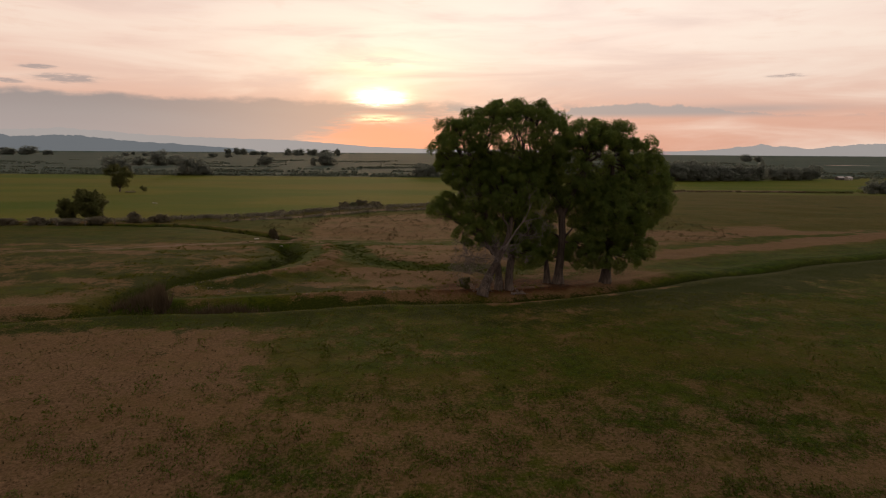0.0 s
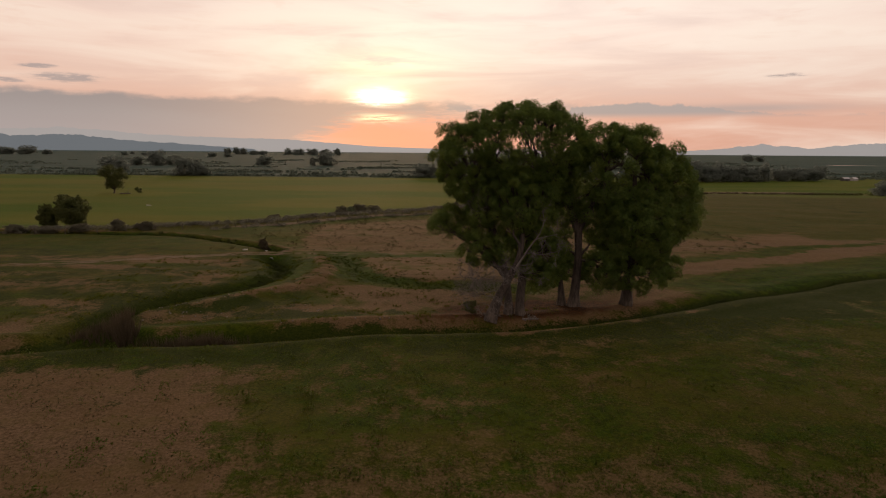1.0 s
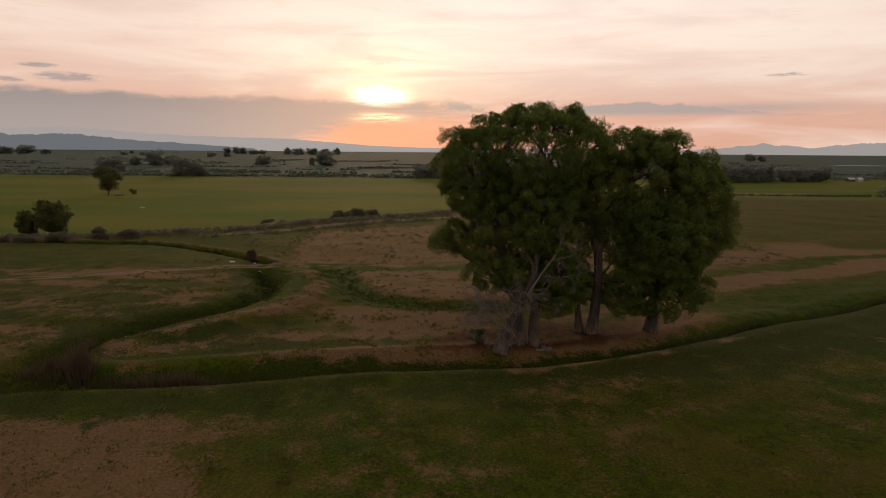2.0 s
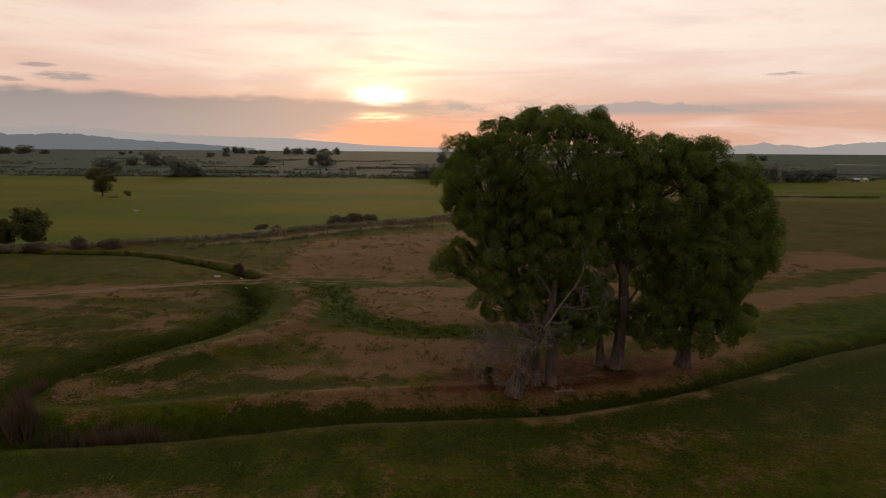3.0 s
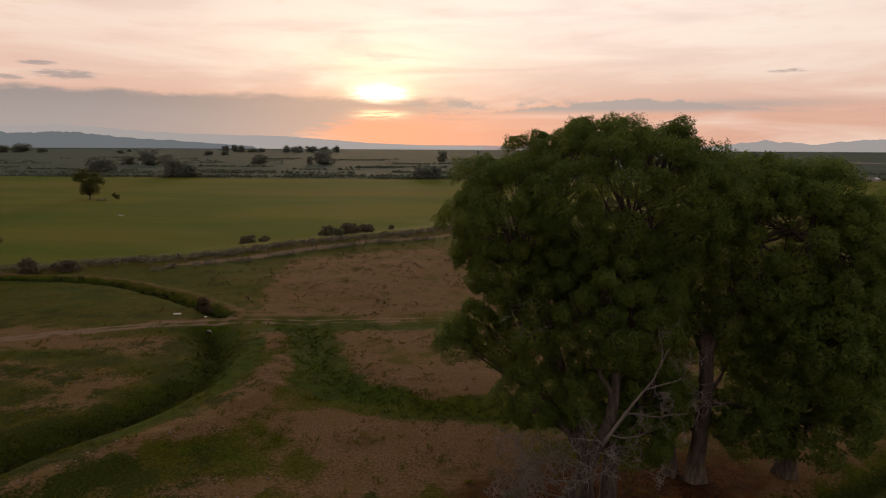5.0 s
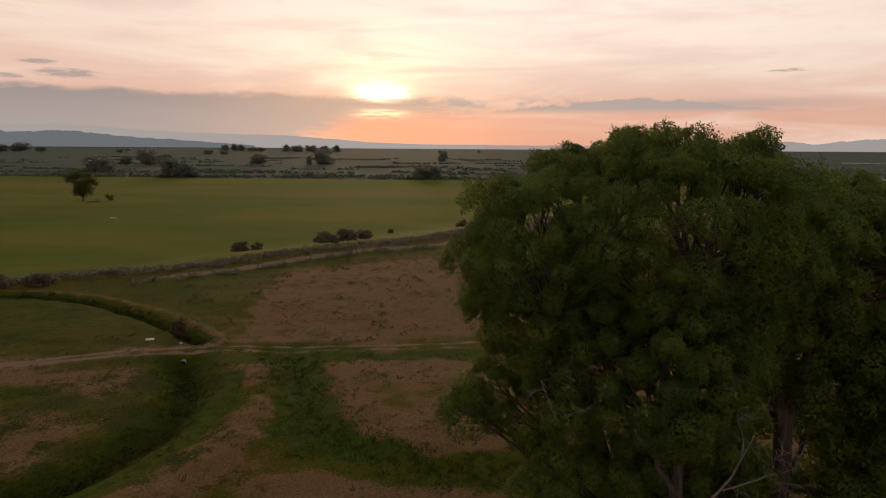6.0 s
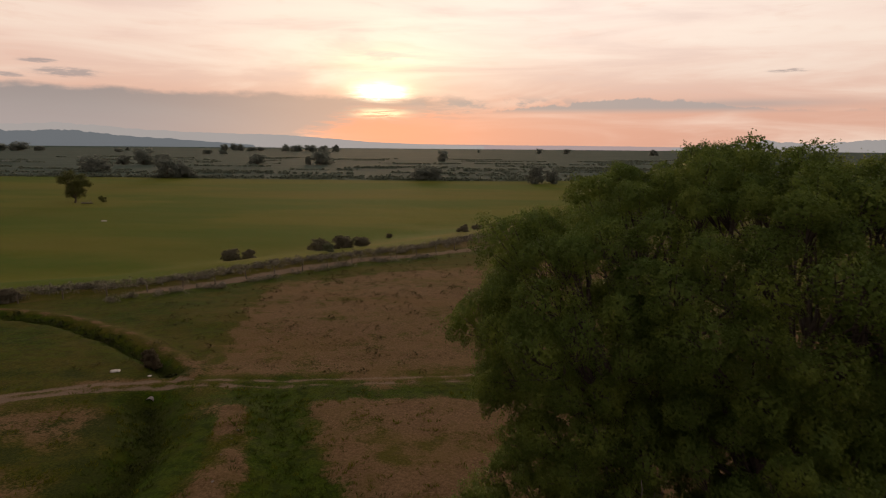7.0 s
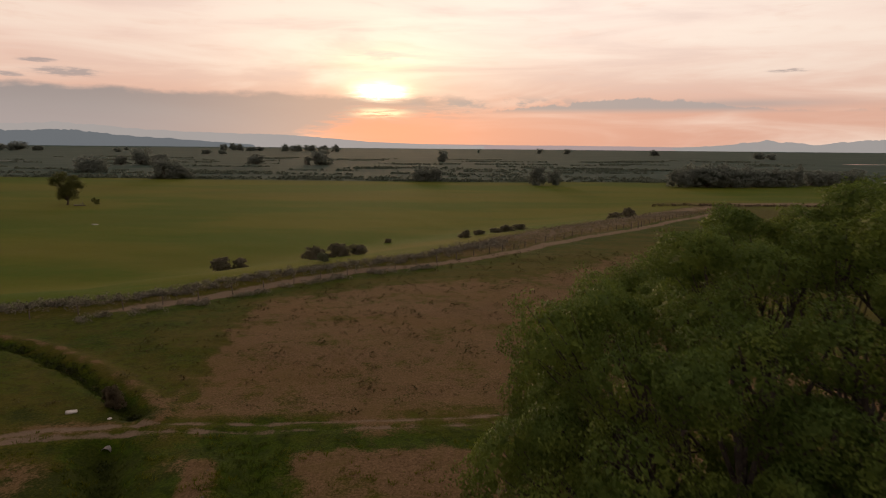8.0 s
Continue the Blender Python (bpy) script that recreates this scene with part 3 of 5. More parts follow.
    ld, ls = off_line(x, y, LANE)
    belt = (fs > 0) * step(edge + 1.0 * w2 - fd, -1, 1.5) * step(y, 125, 140)
    verge = step(x, -10, 5)
    bare = bare + belt * 0.45 * (0.6 + 0.4 * verge)
    lush = lush - belt * 0.6 + 0.9 * bell(fd - 0.5, 1.6) * verge * (fs > 0)
    lush = lush + 0.35 * beyond * bell(ld - 4, 2.2) * (ls < 0)
    rut = bell(td - 0.75, 0.42) + 0.35 * bell(td, 1.4)
    track = rut * step(np.abs(x + 10), 95, 60) * (0.45 + 0.18 * w2 + 0.05 * step(-x, 14, 30))
    track = track + 0.92 * bell(ld, 2.1 + 0.4 * w2) * step(y, 140, 150) + belt * verge * (0.48 + 0.25 * w2) * step(fd, 3, 6)
    track = track + 0.24 * bell(td, 1.9 + 0.6 * w1) * step(-x, 24, 36) * step(x, -62, -48)
    litter = np.maximum(np.exp(-((x - 9) / 13) ** 2 - ((y - 73 - 0.25 * (x - 9)) / 4.5) ** 2), 0) * 1.05 * behind - 0.5 * bell(dd, 1.6)
    lush = lush - litter * 0.7
    hay = (fs > 0) * step(fd - edge - 1.0 * w2, -1, 1.5) * step(650 + 0.09 * np.abs(x) + 0.04 * x - y, -4, 4)
    hay = np.maximum(hay, step(x, 150, 200) * step(y, 300, 340) * step(640 - y, 0, 30) * 0.8)
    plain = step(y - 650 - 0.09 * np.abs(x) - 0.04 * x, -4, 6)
    blob = np.exp(-((x + 47) / 11) ** 2 - ((y - 58 - 0.1 * (x + 45)) / 4.0) ** 2)
    bare, lush = bare + 0.9 * blob, lush - 0.9 * blob
    worn = np.exp(-((x + 45) / 11) ** 2 - ((y - 103) / 4.5) ** 2) * (0.7 + 0.5 * w3)
    bare, lush = bare + 0.45 * worn, lush - 0.5 * worn
    side = step(5 - x, -3, 3)
    # darker cover along the ditches and gullies and in strips beside them
    dark_cover = side * behind * (0.16 * bell(dd - 6, 3.0) + 0.38 * step(82 - y, -4, 8) * step(dd, 1.5, 4)) * step(x, -40, -30) + 0.5 * bell(gd, 1.1) + 0.12 * bell(gd - 3, 3.0) + 0.15 * w2 + 0.12 * w1
    dark_cover = dark_cover + 0.44 * left * behind * step(y, 64, 72) + front * (0.58 + 0.24 * step(x, -6, 8)) * bell(dd - 4.0, 5.5 + 2.5 * step(x, -6, 8)) * (1 - blob)
    dark_cover = dark_cover - 1.0 * tan + 0.3 * inner * (1 - left) * step(-10 - x, 0, 3) * (0.6 + 0.7 * w1)
    dark_cover = dark_cover - 0.45 * spill + 0.35 * rank - 0.6 * lit_lip - 0.5 * worn - 0.4 * flat - 0.5 * crest - 0.4 * (dd > 2.2) * bell(dd - 3.2, 0.9) * behind - 0.8 * track - 0.5 * litter
    dark_cover = dark_cover * step(116 - y, 0, 4) + (0.75 + 0.2 * w2) * bell(ud + 0.5 * w2 - 0.3 * w1, 0.8) * step(x, -80, -60) * (0.55 + 0.45 * step(x, -48, -34)) + 0.85 * bell(dd, np.interp(x, [10, 24, 36], [1.5, 1.1, 0.9])) * step(x, -46, -33)
    drain = bell(off_line(x, y, FIELD_DRAIN)[0], 0.9) + bell(off_line(x, y, FIELD_DRAIN_B)[0], 1.4)
    dark_cover, bare = dark_cover + (0.6 + 0.2 * w2) * drain, bare - 0.4 * drain
    far_lane = bell(y - 428 + 0.12 * (x - 236), 10 + 2 * w1) * step(x, 110, 140) * step(330 - x, 0, 60)
    hay, bare, track = hay * (1 - 0.85 * far_lane), bare + 0.6 * far_lane, track + 0.42 * far_lane
    clip = [np.clip(v, 0, 1) for v in (lush, bare, track, litter, hay, plain, dark_cover)]
    return clip


def graded(lo, hi, a, b, fine, grow):
    """Coordinates with a fine step between a and b that widens outwards."""
    mid = list(np.arange(a, b + fine, fine))
    out, s = [], fine
    p = mid[-1]
    while p < hi:
        s = min(s * grow, 160)
        p += s
        out.append(min(p, hi))
    back, s, p = [], fine, a
    while p > lo:
        s = min(s * grow, 160)
        p -= s
        back.append(max(p, lo))
    return np.array(back[::-1] + mid + out)


def build_ground():
    gx, gy = graded(-4950, 4950, -56, 40, 0.5, 1.04), graded(-1500, 4950, 22, 134, 0.5, 1.03)
    xx, yy = np.meshgrid(gx, gy)
    zz = height(xx, yy)
    nx, ny = len(gx), len(gy)
    idx = np.arange(nx * ny).reshape(ny, nx)
    faces = np.stack([idx[:-1, :-1], idx[:-1, 1:], idx[1:, 1:], idx[1:, :-1]], -1).reshape(-1, 4)
    me = mesh_from("ground", np.stack([xx, yy, zz], -1).reshape(-1, 3), faces, ground_material(), True)
    lush, bare, track, litter, hay, plain, dark_cover = cover_masks(xx.ravel(), yy.ravel())
    for name, chans in (("cover", (lush, bare, track, dark_cover)), ("cover_far", (litter, hay, plain, np.ones_like(lush)))):
        at = me.attributes.new(name, "FLOAT_COLOR", "POINT")
        at.data.foreach_set("color", np.stack(chans, -1).astype(np.float32).ravel())
    tagged(new("ground", me), "flat pasture of dry brown soil and green grass", "ground", kind="structure")


build_ground()


def ridge(name, label, y, x0, x1, crest, rough, colour, seed):
    """A far range of hills as a ridge with a glowing slope towards the plain; crest: (x, height) pairs."""
    n = 420
    xs = np.linspace(x0, x1, n)
    h = np.interp(xs, [c[0] for c in crest], [c[1] for c in crest])
    h = h + rough * h / max(c[1] for c in crest) * sum(wave(xs, xs * 0, s, seed + i) * k for i, (s, k) in enumerate(((900, 0.5), (300, 0.36), (110, 0.26), (45, 0.14))))
    rows_ = [np.stack([xs, np.full(n, y - 60.0), np.full(n, -14.0)], -1), np.stack([xs, np.full(n, y + 0.0), h], -1), np.stack([xs, np.full(n, y + 90.0), np.full(n, -14.0)], -1)]
    idx = np.arange(3 * n).reshape(3, n)
    f = np.stack([idx[:-1, :-1], idx[:-1, 1:], idx[1:, 1:], idx[1:, :-1]], -1).reshape(-1, 4)
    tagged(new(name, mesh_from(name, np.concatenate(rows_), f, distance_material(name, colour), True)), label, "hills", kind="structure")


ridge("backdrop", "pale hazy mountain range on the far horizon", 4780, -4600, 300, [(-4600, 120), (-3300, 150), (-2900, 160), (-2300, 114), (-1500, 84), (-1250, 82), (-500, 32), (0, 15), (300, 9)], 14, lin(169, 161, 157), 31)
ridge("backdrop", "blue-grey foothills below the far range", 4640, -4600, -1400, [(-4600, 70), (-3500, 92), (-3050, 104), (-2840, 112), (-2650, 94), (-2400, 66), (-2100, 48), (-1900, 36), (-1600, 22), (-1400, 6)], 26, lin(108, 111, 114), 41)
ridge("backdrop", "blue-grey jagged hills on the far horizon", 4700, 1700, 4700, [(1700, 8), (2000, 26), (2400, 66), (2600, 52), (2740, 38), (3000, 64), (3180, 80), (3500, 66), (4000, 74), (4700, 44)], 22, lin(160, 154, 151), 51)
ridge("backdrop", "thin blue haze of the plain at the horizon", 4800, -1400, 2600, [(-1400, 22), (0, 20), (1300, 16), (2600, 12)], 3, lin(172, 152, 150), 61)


# ---- growing things ----
def tubes(paths, sides=6):
    """Tapered tubes along node chains: each path is (points, radii). One array of vertices and quads."""
    V, Fc, base = [], [], 0
    ang = np.arange(sides) * 2 * np.pi / sides
    for pts, rad in paths:
        p, r = np.asarray(pts, float), np.asarray(rad, float)
        t = np.gradient(p, axis=0)
        t /= np.linalg.norm(t, axis=1, keepdims=True) + 1e-9
        ref = np.array([0.0, 0.0, 1.0]) if abs(t[0, 2]) < 0.8 else np.array([1.0, 0.0, 0.0])
        u = np.cross(t, ref)
        u /= np.linalg.norm(u, axis=1, keepdims=True) + 1e-9
        v = np.cross(t, u)
        ring = p[:, None] + r[:, None, None] * (np.cos(ang)[None, :, None] * u[:, None] + np.sin(ang)[None, :, None] * v[:, None])
        n = len(p)
        V.append(ring.reshape(-1, 3))
        i = np.arange((n - 1) * sides).reshape(n - 1, sides) + base
        j = np.roll(i, -1, axis=1)
        Fc.append(np.stack([i, j, j + sides, i + sides], -1).reshape(-1, 4))
        base += n * sides
    return np.concatenate(V), np.concatenate(Fc)


def leaves(centres, spread, count, size, rng, flat=0.8):
    """Pointed leaves scattered round each centre."""
    n = len(centres) * count
    c = np.repeat(centres, count, axis=0)
    s = np.repeat(np.broadcast_to(spread, (len(centres),)), count)
    # leaves gather on short twigs that reach out from the centre
    tips = 14
    twig = rng.normal(0, 1, (len(centres) * tips, 3))
    twig /= np.linalg.norm(twig, axis=1, keepdims=True)
    twig *= rng.uniform(0.45, 1.0, (len(twig), 1))
    pick = np.repeat(np.arange(len(centres)) * tips, count) + rng.randint(0, tips, n)
    fuzz = rng.uniform(-1, 1, (n, 3)) + rng.uniform(-1, 1, (n, 3))
    off = twig[pick] * rng.uniform(0.75, 1.05, (n, 1)) + fuzz * 0.17
    off[:, 2] *= flat
    p = c + off * s[:, None]
    a = rng.normal(0, 1, (n, 3))
    a[:, 2] -= 0.25
    a /= np.linalg.norm(a, axis=1, keepdims=True)
    nrm = off / (np.linalg.norm(off, axis=1, keepdims=True) + 1e-6) + rng.normal(0, 0.7, (n, 3)) + np.array([0, 0, 0.35])
    b = np.cross(nrm, a)
    b /= np.linalg.norm(b, axis=1, keepdims=True) + 1e-9
    L = size * rng.uniform(0.7, 1.3, (n, 1))
    v = np.stack([p + b * L * 0.38, p - b * L * 0.38, p + a * L], 1).reshape(-1, 3)
    return v, np.arange(n * 3).reshape(n, 3)


def foliage(puffs, off, leaf_of, mat, rng):
    """A mesh of leaves for one limb. Each puff (middle, way, size) is a lumpy dome of leaves with a few larger ones inside;
    the shading normals follow the dome, so that it reads as one round mass. leaf_of(middle, way): how many leaves, and their length."""
    V, N = [], []
    for q, up, size in puffs:
        count, length = leaf_of(q, up)
        core = 90
        n = count + core
        d = rng.normal(0, 1, (int(n * 1.7) + 40, 3))
        d /= np.linalg.norm(d, axis=1, keepdims=True)
        d = d[d @ up > -0.45][:n]
        n = len(d)
        lumps = rng.normal(0, 1, (13, 3)) + up * 0.5
        lumps /= np.linalg.norm(lumps, axis=1, keepdims=True)
        near = d @ lumps.T
        best = np.argmax(near, axis=1)
        bump = np.exp(-((1 - near.max(axis=1)) / 0.085))
        inner = np.arange(n) >= n - core
        r = size * (0.70 + 0.36 * bump) * (1 - 0.24 * rng.rand(n) ** 1.5)
        # sprigs stand out of the lumps
        sprig = (rng.rand(n) < 0.13) & ~inner
        d = np.where(sprig[:, None], lumps[best] + (d - lumps[best]) * 0.35 + rng.normal(0, 0.05, (n, 3)), d)
        r = np.where(sprig, size * rng.uniform(0.88, 1.16, n) * (0.85 + 0.3 * rng.rand(13)[best]), r)
        r = np.where(inner, r * 0.62, r)
        along = d @ up
        p = q - off + (d - up * along[:, None] * 0.18) * r[:, None] * 1.08
        o = d * 0.65 + lumps[best] * 0.2 + (d - lumps[best]) * 0.9 + np.array([0, 0, 0.08])
        o /= np.linalg.norm(o, axis=1, keepdims=True) + 1e-6
        a = rng.normal(0, 0.75, (n, 3)) + o * 0.35 + np.array([0, 0, 0.2])
        a /= np.linalg.norm(a, axis=1, keepdims=True)
        b = np.cross(o + rng.normal(0, 0.65, (n, 3)), a)
        b /= np.linalg.norm(b, axis=1, keepdims=True) + 1e-9
        turn = np.where(np.sum(np.cross(b, a) * o, axis=1) > 0, -1.0, 1.0)
        L = np.where(inner, 0.19, length) * rng.uniform(0.65, 1.35, n)
        b = b * (L * 0.48 * turn)[:, None]
        V.append(np.stack([p + b, p - b, p + a * L[:, None]], 1))
        m = o + 0.28 * rng.normal(0, 1, (n, 3))
        N.append(m / np.linalg.norm(m, axis=1, keepdims=True))
    V, N = np.concatenate(V), np.concatenate(N)
    me = mesh_from("foliage", V.reshape(-1, 3), np.arange(len(V) * 3).reshape(-1, 3), mat, True)
    me.normals_split_custom_set_from_vertices(np.repeat(N, 3, axis=0))
    return me


def rounded(me, middles, per, rng, rough=0.35):
    """Shading normals of a leaf mesh that follow the clump or crown round each middle; per: leaves to a middle."""
    v = np.empty(len(me.vertices) * 3, np.float32)
    me.vertices.foreach_get("co", v)
    mid = v.reshape(-1, 3, 3).mean(axis=1)
    o = mid - np.repeat(middles, per, axis=0)
    o /= np.linalg.norm(o, axis=1, keepdims=True) + 1e-6
    o = o + rng.normal(0, rough, o.shape) + np.array([0, 0, 0.25])
    o /= np.linalg.norm(o, axis=1, keepdims=True)
    # turn each leaf's face to its normal
    t = v.reshape(-1, 3, 3)
    back = np.sum(np.cross(t[:, 1] - t[:, 0], t[:, 2] - t[:, 0]) * o, axis=1) < 0
    t[back] = t[back][:, [1, 0, 2]]
    me.vertices.foreach_set("co", t.ravel())
    me.polygons.foreach_set("use_smooth", np.full(len(me.polygons), True))
    me.update()
    me.normals_split_custom_set_from_vertices(np.repeat(o, 3, axis=0))
    return me


def smooth_path(a, b, n, bend, rng):
    t = np.linspace(0, 1, n)[:, None]
    p = np.asarray(a) * (1 - t) + np.asarray(b) * t
    p = p + np.sin(t * np.pi) * np.asarray(bend) + np.sin(t * np.pi) * rng.normal(0, 0.06, (n, 3)) * np.linalg.norm(np.asarray(b) - np.asarray(a)) * 0.5
    return p


def crown_mids(lobes, spacing, thin, rng):
    """Middles of the leafy puffs over the outer skin of a union of egg-shaped lobes, a few inside it, and each one's lobe and outward way.
    thin: (low, high, share) a storey where the foliage is sparse, and perhaps (x, low, high) of a half-bare foot of the crown west of x."""
    mids, own, ways = [], [], []
    for i, lb in enumerate(lobes):
        c, r = np.array(lb[:3]), np.array(lb[3:6])
        rest = [(np.array(o[:3]), np.array(o[3:6])) for k, o in enumerate(lobes) if k != i]
        bosses = []
        for k in range(400):
            v = rng.normal(0, 1, 3)
            b = c + v / np.linalg.norm(v) * r
            if all(np.sum((b - o) ** 2) > 2.7 ** 2 for o in bosses):
                bosses.append(b)
        bosses = np.array(bosses)
        area = 4 * np.pi * ((r[0] * r[1]) ** 1.6 / 3 + (r[0] * r[2]) ** 1.6 / 3 + (r[1] * r[2]) ** 1.6 / 3) ** (1 / 1.6)
        for k in range(int(area * 9)):
            v = rng.normal(0, 1, 3)
            v /= np.linalg.norm(v)
            inner = rng.rand() < 0.06
            depth = rng.uniform(1.9, 2.6) if inner else rng.uniform(0.22, 0.46)
            # the skin sinks between its billows
            fall = np.min(np.sum((bosses - c - v * r) ** 2, axis=1)) / 1.55 ** 2
            q = c + v * np.maximum(r - depth - 0.9 * min(fall, 1.0) * min(1.0, r.min() / 3.5), 0.5)
            n = v / r
            n /= np.linalg.norm(n)
            if (v[2] < -0.35 and rng.rand() < 0.3) or (inner and q[2] > thin[0]):
                continue
            if any(np.sum(((q - oc) / np.maximum(orr - 0.9, 0.4)) ** 2) < 0.85 for oc, orr in rest) and not inner:
                continue
            if thin[0] < q[2] < thin[1] and n[2] < 0.8 and noise.noise(Vector(q) * 0.42) + 0.5 > thin[2] + 0.25 * rng.rand():
                continue
            if len(thin) > 3 and q[0] < thin[3] and thin[4] < q[2] < thin[5] and rng.rand() < 0.42:
                continue
            gap = spacing * (1.35 if inner else 1.0)
            if mids and np.min(np.sum((np.array(mids) - q) ** 2 * (1, 1, 1.3), axis=1)) < gap ** 2:
                continue
            mids.append(q)
            own.append(i)
            ways.append(n)
    return np.array(mids), np.array(own), np.array(ways)


def grow_limb(st, r0, own, ways, rng):
    """A limb from st that forks to its leafy puffs: the tubes of its wood, and the puffs (middle, way, size)."""
    aim = own.mean(axis=0)
    span = np.linalg.norm(aim - st)
    limb = smooth_path(st, st + (aim - st) * 0.72, 7, (0, 0, 0.05 * span), rng)
    limb_r = r0 * np.linspace(1, 0.36, 7)
    paths, puffs = [(limb, limb_r)], []
    for q, n in zip(own, ways):
        i = rng.randint(3, 7)
        bough = smooth_path(limb[i], q - n * 0.4 - np.array([0, 0, 0.25]), 5, (0, 0, 0.04 * np.linalg.norm(q - limb[i])), rng)
        paths.append((bough, np.linspace(min(limb_r[i] * 0.7, 0.085), 0.024, 5)))
        size = rng.uniform(0.66, 1.12)
        up = n * 0.75 + np.array([0, 0, 0.5])
        up /= np.linalg.norm(up)
        puffs.append((q, up, size))
        for k in range(6):
            v = rng.normal(0, 1, 3)
            v = v / np.linalg.norm(v) + up * 0.5
            tip = q + v / np.linalg.norm(v) * size * rng.uniform(0.6, 0.9)
            paths.append((np.array([bough[3], (bough[3] + tip) / 2 + rng.normal(0, 0.08, 3), tip]), np.array([0.026, 0.015, 0.006])))
    return paths, puffs


def flared(points, radii, sides=14, flutes=5, depth=0.22, seed=0):
    """A trunk with root flare and flutes."""
    V, Fc = tubes([(points, radii)], sides)
    P = np.asarray(points, float)
    n = len(P)
    V = V.reshape(n, sides, 3)
    ang = np.arange(sides) * 2 * np.pi / sides
    rng = np.random.RandomState(seed)
    for i in range(n):
        f = 1 + depth * max(0.25, 1 - i / (n * 0.4)) * np.sin(flutes * ang + seed + 0.25 * i) + rng.normal(0, 0.03, sides)
        V[i] = P[i] + (V[i] - P[i]) * f[:, None]
    return V.reshape(-1, 3), Fc


def leaf_of(q, up):
    """Leaves of a puff and their length: fine where the boughs hang over the ditch's west end, coarser beyond."""
    count, length = (4300, 0.048) if q[0] < 7.2 else (2100, 0.07) if q[0] < 12.5 else (1150, 0.095)
    return (int(count * 0.4), length * 1.4) if up[1] > 0.55 and up[2] < 0.55 else (count, length)


def big_tree(name, label, stems, lobes, spacing, thin, seed):
    """stems: lists of (x, y, z, radius); lobes: (cx, cy, cz, rx, ry, rz, stems, node), the limbs leave that node of the nearest of those stems; thin: (low, high, share) of sparse foliage."""
    rng = np.random.RandomState(seed)
    base = Vector((stems[0][0][0], stems[0][0][1], float(height(stems[0][0][0], stems[0][0][1]))))
    root = new(name)
    root.location = base
    tagged(root, label, "tree")
    off = np.array(base)
    for k, st in enumerate(stems):
        st = np.array(st, float)
        t = np.linspace(0, len(st) - 1, (len(st) - 1) * 4 + 1)
        dense = np.stack([np.interp(t, np.arange(len(st)), st[:, i]) for i in range(4)], -1)
        ker = np.array([0.25, 0.5, 0.25])
        for _ in range(3):
            dense[1:-1] = ker[0] * dense[:-2] + ker[1] * dense[1:-1] + ker[2] * dense[2:]
        V, Fc = flared(dense[:, :3] - off, dense[:, 3], seed=seed + k)
        part_mesh("trunk", mesh_from("trunk", V, Fc, BARK, True), root)
    mids, own, ways = crown_mids(lobes, spacing, thin, rng)
    for i, lb in enumerate(lobes):
        mine, way = mids[own == i], ways[own == i]
        if not len(mine):
            continue
        heads = [int(np.argmax(mine[:, 2]))]
        while len(heads) < max(1, len(mine) // 9):
            heads.append(int(np.argmax(np.min([np.sum((mine - mine[h]) ** 2, axis=1) for h in heads], axis=0))))
        owner = np.argmin([np.sum((mine - mine[h]) ** 2, axis=1) for h in heads], axis=0)
        for h in range(len(heads)):
            group, gway = mine[owner == h], way[owner == h]
            aim = group.mean(axis=0)
            st = min((np.array(stems[k][lb[7]], float) for k in lb[6]), key=lambda p: np.hypot(p[0] - aim[0], p[1] - aim[1]))
            paths, puffs = grow_limb(st[:3], min(0.2, st[3] * 0.6), group, gway, rng)
            V, Fc = tubes([(p - off, r) for p, r in paths], 5)
            limb = part_mesh("limb", mesh_from("limb", V, Fc, BARK, True), root)
            part_mesh("foliage", foliage(puffs, off, leaf_of, LEAF, rng), limb)
    return root


COTTONWOODS = "old cottonwoods by the ditch"
